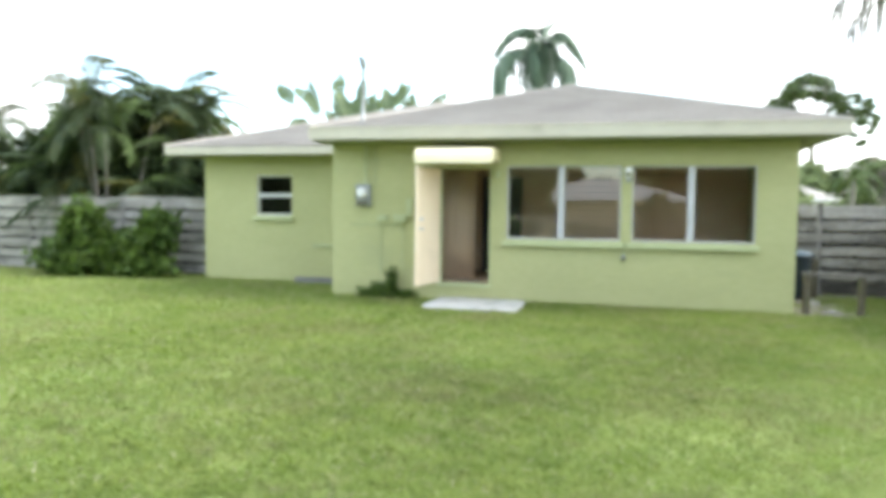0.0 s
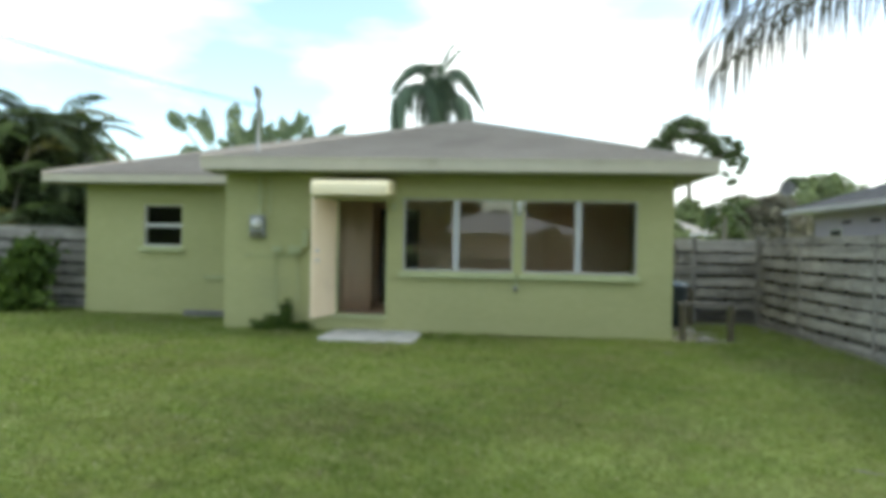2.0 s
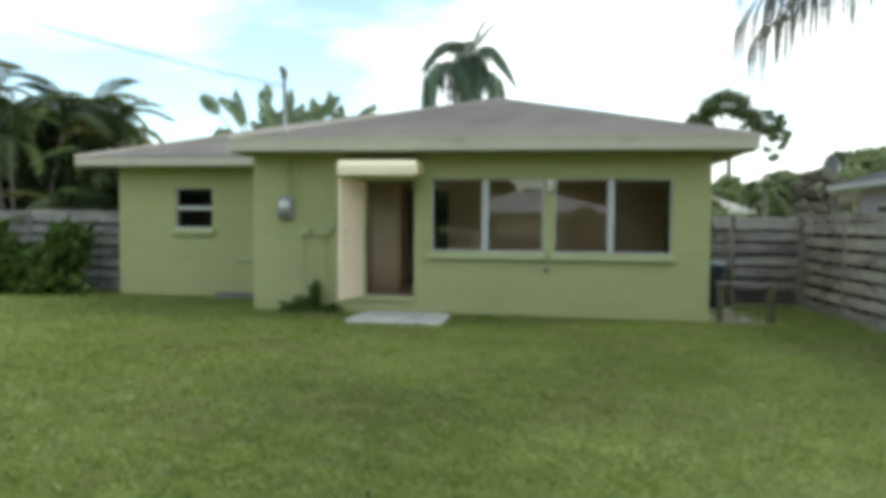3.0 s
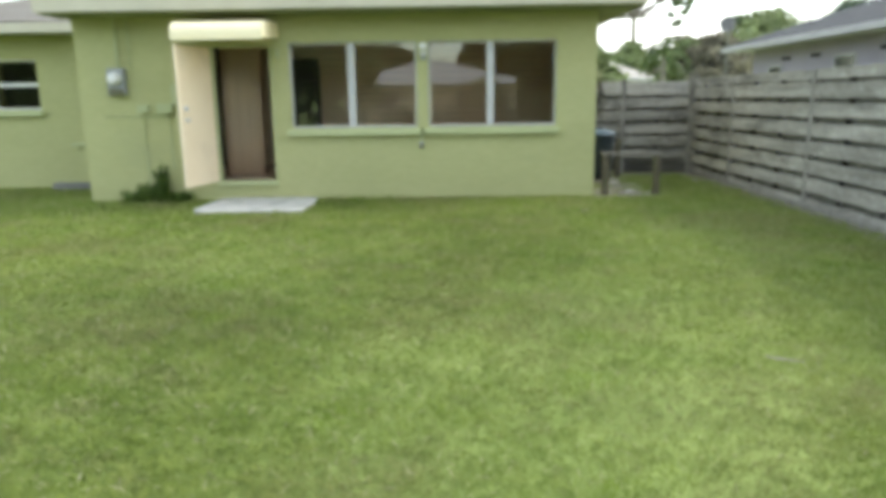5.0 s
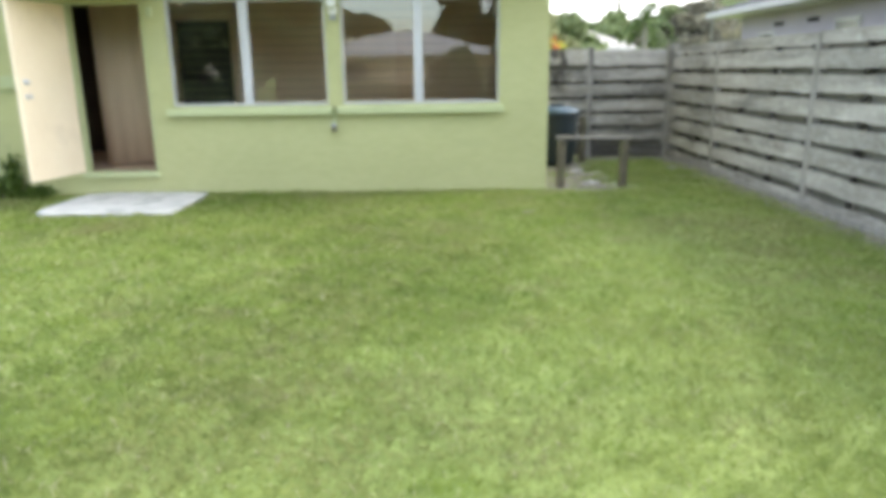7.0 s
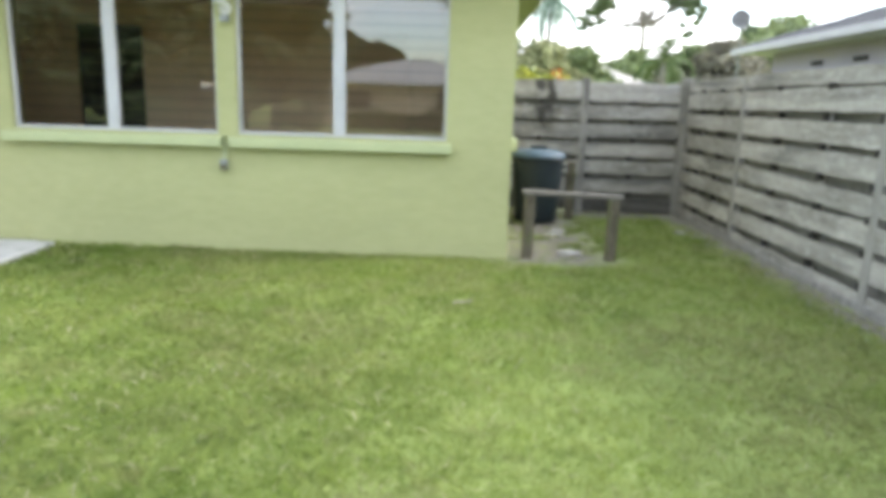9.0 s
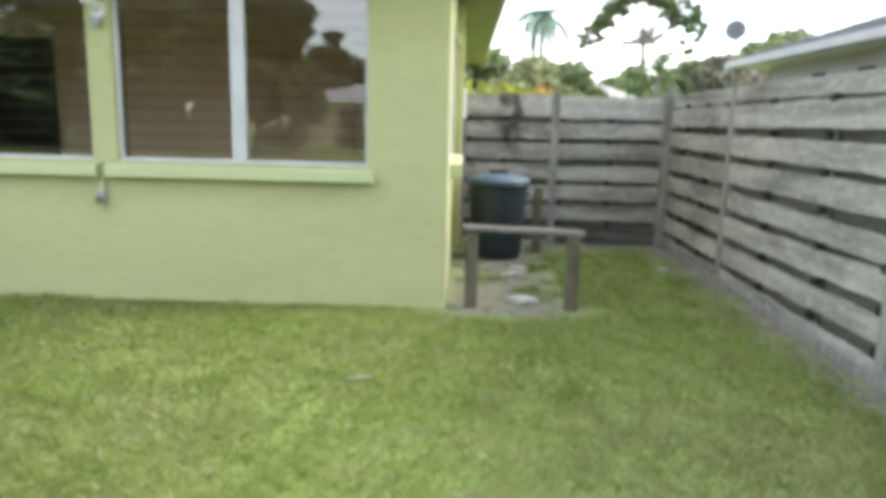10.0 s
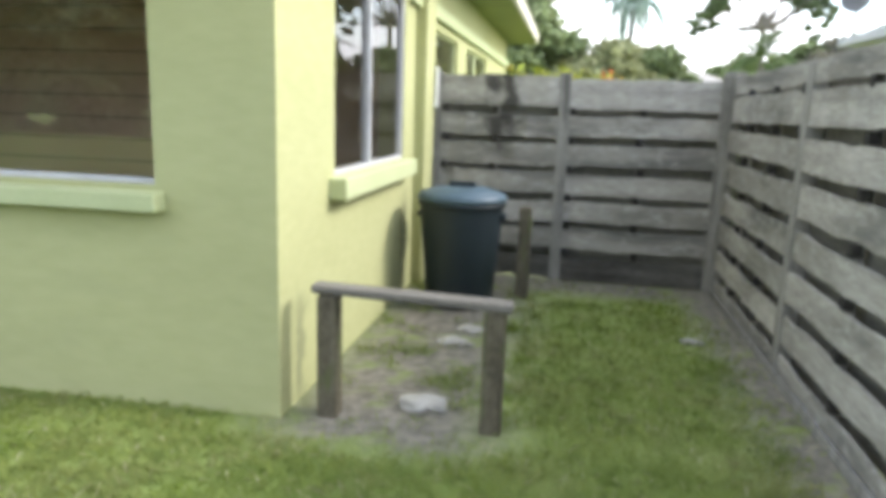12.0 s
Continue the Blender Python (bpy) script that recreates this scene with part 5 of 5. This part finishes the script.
for turn in (-82, -68):
    o = part("spear_leaf", FR_SPEAR[0], None, royal, at=(-3.35, 35, 9.75))
    o.matrix_basis = Matrix.Translation(o.location) @ Euler((0, radians(turn), 0)).to_matrix().to_4x4() @ Matrix.Diagonal((0.85, 0.85, 0.85, 1))


def paddle_palm(at, count, h, label, seed):
    """Upright paddle-shaped leaves on long stalks, some torn, some seen edge-on."""
    rng = random.Random(seed)
    p = thing("paddle_palm", at, label, "palm tree")
    b = bmesh.new()
    tube(b, [(at[0], at[1], -0.1), (at[0], at[1], h * 0.55)], [0.2, 0.15], 10)
    part("trunk", b, M_BARK, p)
    for k in range(count):
        a = -1.2 + 2.4 * k / (count - 1) + rng.uniform(-0.1, 0.1)
        L = h * rng.uniform(0.3, 0.5)
        d = Vector((math.sin(a), rng.uniform(-0.3, 0.3), math.cos(a) + 0.1)).normalized()
        turn = rng.uniform(-1.1, 1.1)
        s = Matrix.Rotation(turn, 3, d) @ d.cross(Vector((0, 1, 0.2))).normalized()
        fall = d.cross(s)
        o = Vector((at[0], at[1], h * 0.5))
        b = bmesh.new()
        tube(b, [o, o + d * L * 0.5, o + d * L], [0.05, 0.035, 0.012], 5)
        half = rng.uniform(0.24, 0.34)
        n, u0 = 12, 1 - rng.uniform(1.1, 1.5) / L
        def edge(f, sg):
            w = half * math.sin(math.pi * min(0.06 + 0.9 * f, 1.0)) ** 0.6
            return o + d * L * (u0 + (1.03 - u0) * f) + s * sg * w + fall * w * 0.35 - Vector((0, 0, 0.22 * f * f))
        for sg in (-1, 1):
            for i in range(n):
                f0, f1 = i / n, (i + (0.8 if rng.random() < 0.25 else 1.0)) / n
                c0, c1 = o + d * L * (u0 + (1.0 - u0) * f0), o + d * L * (u0 + (1.0 - u0) * f1)
                poly(b, [c0, c1, edge(f1, sg), edge(f0, sg)])
        part("leaf", b, M_PADDLE, p)


paddle_palm((-10.3, 28.5, 0), 9, 8.1, "palm with a fan of upright paddle leaves behind the roof", 3)
paddle_palm((-12.1, 29.5, 0), 10, 8.3, "palm with a fan of upright paddle leaves behind the roof", 4)
paddle_palm((-8.4, 28, 0), 9, 7.9, "palm with a fan of upright paddle leaves behind the roof", 6)


def umbrella_tree(at):
    """A tall tree whose leaves form an arched canopy on bare spreading limbs, with lower side clumps."""
    rng, r2 = np.random.RandomState(4), random.Random(4)
    t = thing("tree", at, "tall tree with an arched umbrella crown on bare limbs", "tree")
    x, y, z = at
    fork = Vector((x + 0.2, y, z + 12.0))
    part("trunk", tube(bmesh.new(), [(x, y, -0.1), (x + 0.3, y, 6), (x + 0.2, y, z + 12.0)], [0.5, 0.4, 0.28], 9), M_BARK2, t)
    out = []
    clumps = [(-4.9 + 9.2 * k / 15, 18.3 - 0.17 * (-4.9 + 9.2 * k / 15 + 0.3) ** 2 + (0.5 if 4 < k < 12 else 0), 1.15) for k in range(16)]
    clumps += [(-4.4 + 8.2 * k / 10, 17.1 - 0.17 * (-4.4 + 8.2 * k / 10 + 0.3) ** 2, 0.9) for k in range(11)]
    clumps += [(5.0 + 2.0 * k / 4, 16.6 - 0.75 * k, 0.6) for k in range(5)] + [(4.6, 14.4, 0.5), (5.2, 13.4, 0.6), (5.9, 13.0, 0.5)]
    clumps += [(-4.2 - 0.65 * k, 15.0 - 0.75 * k, 0.75) for k in range(5)] + [(-3.8, 13.6, 0.6), (-5.2, 13.2, 0.6), (-5.9, 11.6, 0.6), (-6.7, 11.2, 0.5), (-4.6, 12.2, 0.5), (6.3, 12.2, 0.6), (5.0, 11.8, 0.5), (5.6, 10.9, 0.5), (2.2, 15.2, 0.4), (-1.6, 15.6, 0.45), (3.6, 13.8, 0.45)]
    for k, (cx, cz, s) in enumerate(clumps):
        c = Vector((x + cx * 1.1, y + r2.uniform(-1.2, 1.2), z + cz))
        if k % 2 == 0:
            mid = fork.lerp(c, 0.55) + Vector((r2.uniform(-0.4, 0.4), 0, -0.5))
            part("limb", tube(bmesh.new(), [fork - Vector((0, 0, 0.5)), mid, c], [0.17, 0.1, 0.03], 6), M_BARK2, t)
        for q in range(3):
            cc = c + Vector((r2.uniform(-0.5, 0.5), r2.uniform(-0.8, 0.8), r2.uniform(-0.3, 0.35))) * (s if s > 0.8 else 1.1)
            out.append(leaf_cloud(rng, cc, (s * r2.uniform(0.8, 1.15), s * 1.1, s * r2.uniform(0.5, 0.8)), 110, 0.2))
    part("crown", quads_mesh("crown", np.concatenate(out), M_TREEDARK), None, t)


umbrella_tree((25.2, 100, 0.3))
for k, (x, h, w, mt) in enumerate(((14.8, 6.4, 2.0, M_TREE), (17.2, 6.0, 2.0, M_TREEDARK), (19.6, 7.2, 2.0, M_TREEBROWN), (22.0, 6.9, 2.0, M_TREEDARK), (24.4, 8.4, 1.9, M_TREEDARK),
                                   (26.8, 7.0, 2.0, M_TREE), (29.6, 6.6, 2.3, M_TREEDARK), (10.6, 4.6, 1.6, M_TREE))):
    tree((x, 60 + 2 * math.sin(k * 2.0), 0), h, (w, h * 0.7), "leafy green tree in the row beyond the gardens", mt, 60 + k, 0.16, 0.2, 1.5, 30, 0.1, 0.3)
for k, (x, y, h, w, mt) in enumerate(((6.55, 33, 3.75, 1.15, M_TREE), (12.0, 36, 4.2, 1.2, M_TREE), (13.1, 36, 4.2, 1.8, M_TREEBROWN), (17.0, 38, 5.6, 2.6, M_TREE),
                                      (21.0, 39, 6.2, 2.8, M_TREE), (5.0, 32, 3.9, 1.4, M_TREE2), (2.6, 33, 5.2, 1.7, M_TREE), (25.5, 40, 6.5, 2.8, M_TREE2))):
    tree((x, y, 0), h, (w, h * 0.45), "rounded leafy green tree beyond the back fence", mt, 20 + k, 0.16, 0.13, 1.6, 34, 0.1, 0.3)
shrub("croton_shrub", (4.2, 24.5, 0), [((0, 0, 1.75), (1.0, 0.6, 0.6)), ((-0.8, 0, 1.7), (0.8, 0.5, 0.6)), ((-1.5, 0, 1.4), (0.7, 0.5, 0.6)), ((0.8, 0, 1.2), (0.6, 0.5, 0.6)), ((0, 0, 0.8), (0.9, 0.6, 0.7))],
      "yellow and red leaved shrub beyond the back fence", M_CROTON, 0.1, 6, 0.8)
palm("distant_palm", (6.1, 38, 0), 5.5, "slim distant palm with pale blue-green leaves", FR_PALE, 16, 0.12, (0.1, 0), 12, (-35, 75), (0.5, 0.65))
palm("distant_palm", (19.4, 36, 0), 5.2, "small distant palm over the trees", FR_ROYAL, 11, 0.12, (0.1, 0), 13, (-35, 75), (0.4, 0.55))
palm("distant_palm", (9.0, 30, 0), 3.0, "low palm beyond the back fence", FR_ARECA[:2], 12, 0.12, (0.1, 0), 15, (-30, 75), (0.42, 0.52))
# trees across the yard, which the windows mirror
for k, (x, y, h, w, mt) in enumerate(((-5.8, -12, 8.5, 2.6, M_TREEDARK), (-9.8, -13, 9.0, 3.2, M_TREEDARK), (-14.5, -12, 9.0, 3.4, M_TREEDARK), (-20, -12, 9.0, 3.6, M_TREEDARK), (-26, -11, 9.0, 3.6, M_TREEDARK),
                                      (6.2, -12, 7.5, 1.8, M_TREEDARK), (8.8, -13, 8.0, 2.8, M_TREEDARK), (15.5, -14, 9.0, 3.4, M_TREEDARK))):
    tree((x, y, 0), h, (w, h * 0.8), "tall leafy tree across the yard", mt, 40 + k, 0.2, 0.26, 1.6, 44, 0.1, 0.25)
for k, (x, h, w) in enumerate(((-15, 8.4, 2.2), (-11, 8.0, 2.2), (-7.2, 8.6, 2.2), (-3.6, 6.6, 1.6), (-0.6, 4.9, 1.5), (3.3, 8.4, 2.0), (6.8, 8.0, 2.2), (10.8, 6.6, 2.2), (14.8, 8.6, 2.4))):
    tree((x, -35, 0), h, (w, h * 0.7), "tall leafy tree behind the peach house", M_TREEDARK, 70 + k, 0.2, 0.3, 1.3, 30, 0.1, 0.3)
shrub("shrub", (2.7, -16.6, 0), [((0, 0, 1.5), (0.9, 0.7, 0.9)), ((-0.5, 0, 0.8), (0.8, 0.6, 0.8)), ((0.6, 0.1, 0.8), (0.7, 0.6, 0.8)), ((0.2, 0, 2.2), (0.5, 0.5, 0.5))],
      "tall bright green shrub across the yard", M_TREE, 0.12, 22, 1.0)
shrub("hedge", (0.5, -17, 0), [((-3.2 + 0.9 * k, 0.2 * math.sin(k * 2.1), 0.45), (0.7, 0.5, 0.45 + 0.12 * math.sin(k * 1.7))) for k in range(9)], "low clipped green hedge before the peach house", M_BUSH, 0.09, 21, 0.8, "hedge")

# ---- lawn ----
def lawn():
    """Short blades over the yard, thicker where the path runs."""
    rng = np.random.RandomState(11)
    x0, x1, y0, y1, most = -20.0, 5.47, -8.0, 15.7, 5200
    n = int((x1 - x0) * (y1 - y0) * most)
    x, y = rng.uniform(x0, x1, n), rng.uniform(y0, y1, n)
    # distance from the line walked
    ax, ay, bx, by = 1.6, 4.6, 4.4, 11.5
    t = np.clip(((x - ax) * (bx - ax) + (y - ay) * (by - ay)) / ((bx - ax) ** 2 + (by - ay) ** 2), 0, 1)
    d = np.hypot(x - ax - t * (bx - ax), y - ay - t * (by - ay))
    keep = rng.rand(n) < np.exp(-np.maximum(d - 2.2, 0) / 4.0) * 0.9 + 0.1
    keep &= ~((y > FY - 0.01) & (x > XL - 0.02) & (x < XR + 0.03))
    keep &= ~((y > WY - 0.02) & (x < XL) & (x > WX))
    keep &= ~((y > 15.0) & (x < WX))
    keep &= ~((np.abs(x + 2.08) < 0.78) & (np.abs(y - 11.78) < 0.66))
    clump = np.sin(x * 7.1 + np.sin(y * 5.3) * 1.7) * np.sin(y * 6.3 + np.sin(x * 4.1) * 1.3) + 0.5 * np.sin(x * 15.7 + y * 3.1) * np.sin(y * 13.1)
    bare = np.clip((3.95 - x) / 0.5, 0, 1) * ((x > XR) & (y > FY))
    keep &= clump + rng.normal(0, 0.25, n) > bare * 0.5 - (bare <= 0) * 9
    keep &= ~((x > 5.1 + 0.12 * clump) & (rng.rand(n) < np.clip((x - 5.02) * 2.4, 0, 0.9)))
    keep &= ~((y > 15.1 + 0.2 * clump) & (x > 3.6) & (rng.rand(n) < 0.85))
    keep &= ~((y > 12.45) & (x > XR) & (rng.rand(n) < 0.3 - 0.22 * clump))
    keep &= ~((np.hypot((x - 3.5) / 0.75, (y - 12.5) / 0.28) < 1 + 0.2 * clump) & (rng.rand(n) < 0.85))
    thin = np.sin(x * 2.3 + 1.0 + np.sin(y * 1.7)) * np.sin(y * 1.9 + np.sin(x * 1.3))
    keep &= rng.rand(n) < 0.85 + 0.15 * thin
    x, y, d = x[keep], y[keep], d[keep]
    n = len(x)
    tuft = np.sin(x * 23 + 2.1 * np.sin(y * 11)) * np.sin(y * 19 + 2.3 * np.sin(x * 13)) + 0.6 * np.sin(x * 9.1 + y * 4.3) * np.sin(y * 8.7 - x * 3.9)
    hh = 0.033 * rng.uniform(0.6, 1.3, n) * (1 + 0.25 * np.sin(x * 1.1) * np.sin(y * 0.9)) * (1 + 0.3 * tuft)
    a = rng.uniform(0, 2 * np.pi, n)
    lean = rng.uniform(0.8, 2.6, n) * hh
    la = rng.uniform(0, 2 * np.pi, n)
    ww = (0.003 + 0.0009 * np.minimum(d, 8)) * rng.uniform(0.6, 1.3, n)
    base = np.stack([x, y, np.full(n, -0.004)], 1)
    sd = np.stack([np.cos(a) * ww, np.sin(a) * ww, np.zeros(n)], 1)
    mid = base + np.stack([np.cos(la) * lean * 0.35, np.sin(la) * lean * 0.35, hh * 0.75], 1)
    tip = base + np.stack([np.cos(la) * lean, np.sin(la) * lean, hh], 1)
    v = np.stack([base, mid + sd, tip, mid - sd], 1)
    me = quads_mesh("lawn_grass", v.reshape(-1, 3), M_GRASS, 4)
    ob = new("lawn_grass", me)
    tagged(ob, "short mown green lawn with paler dry patches", "grass", kind="stuff")


lawn()
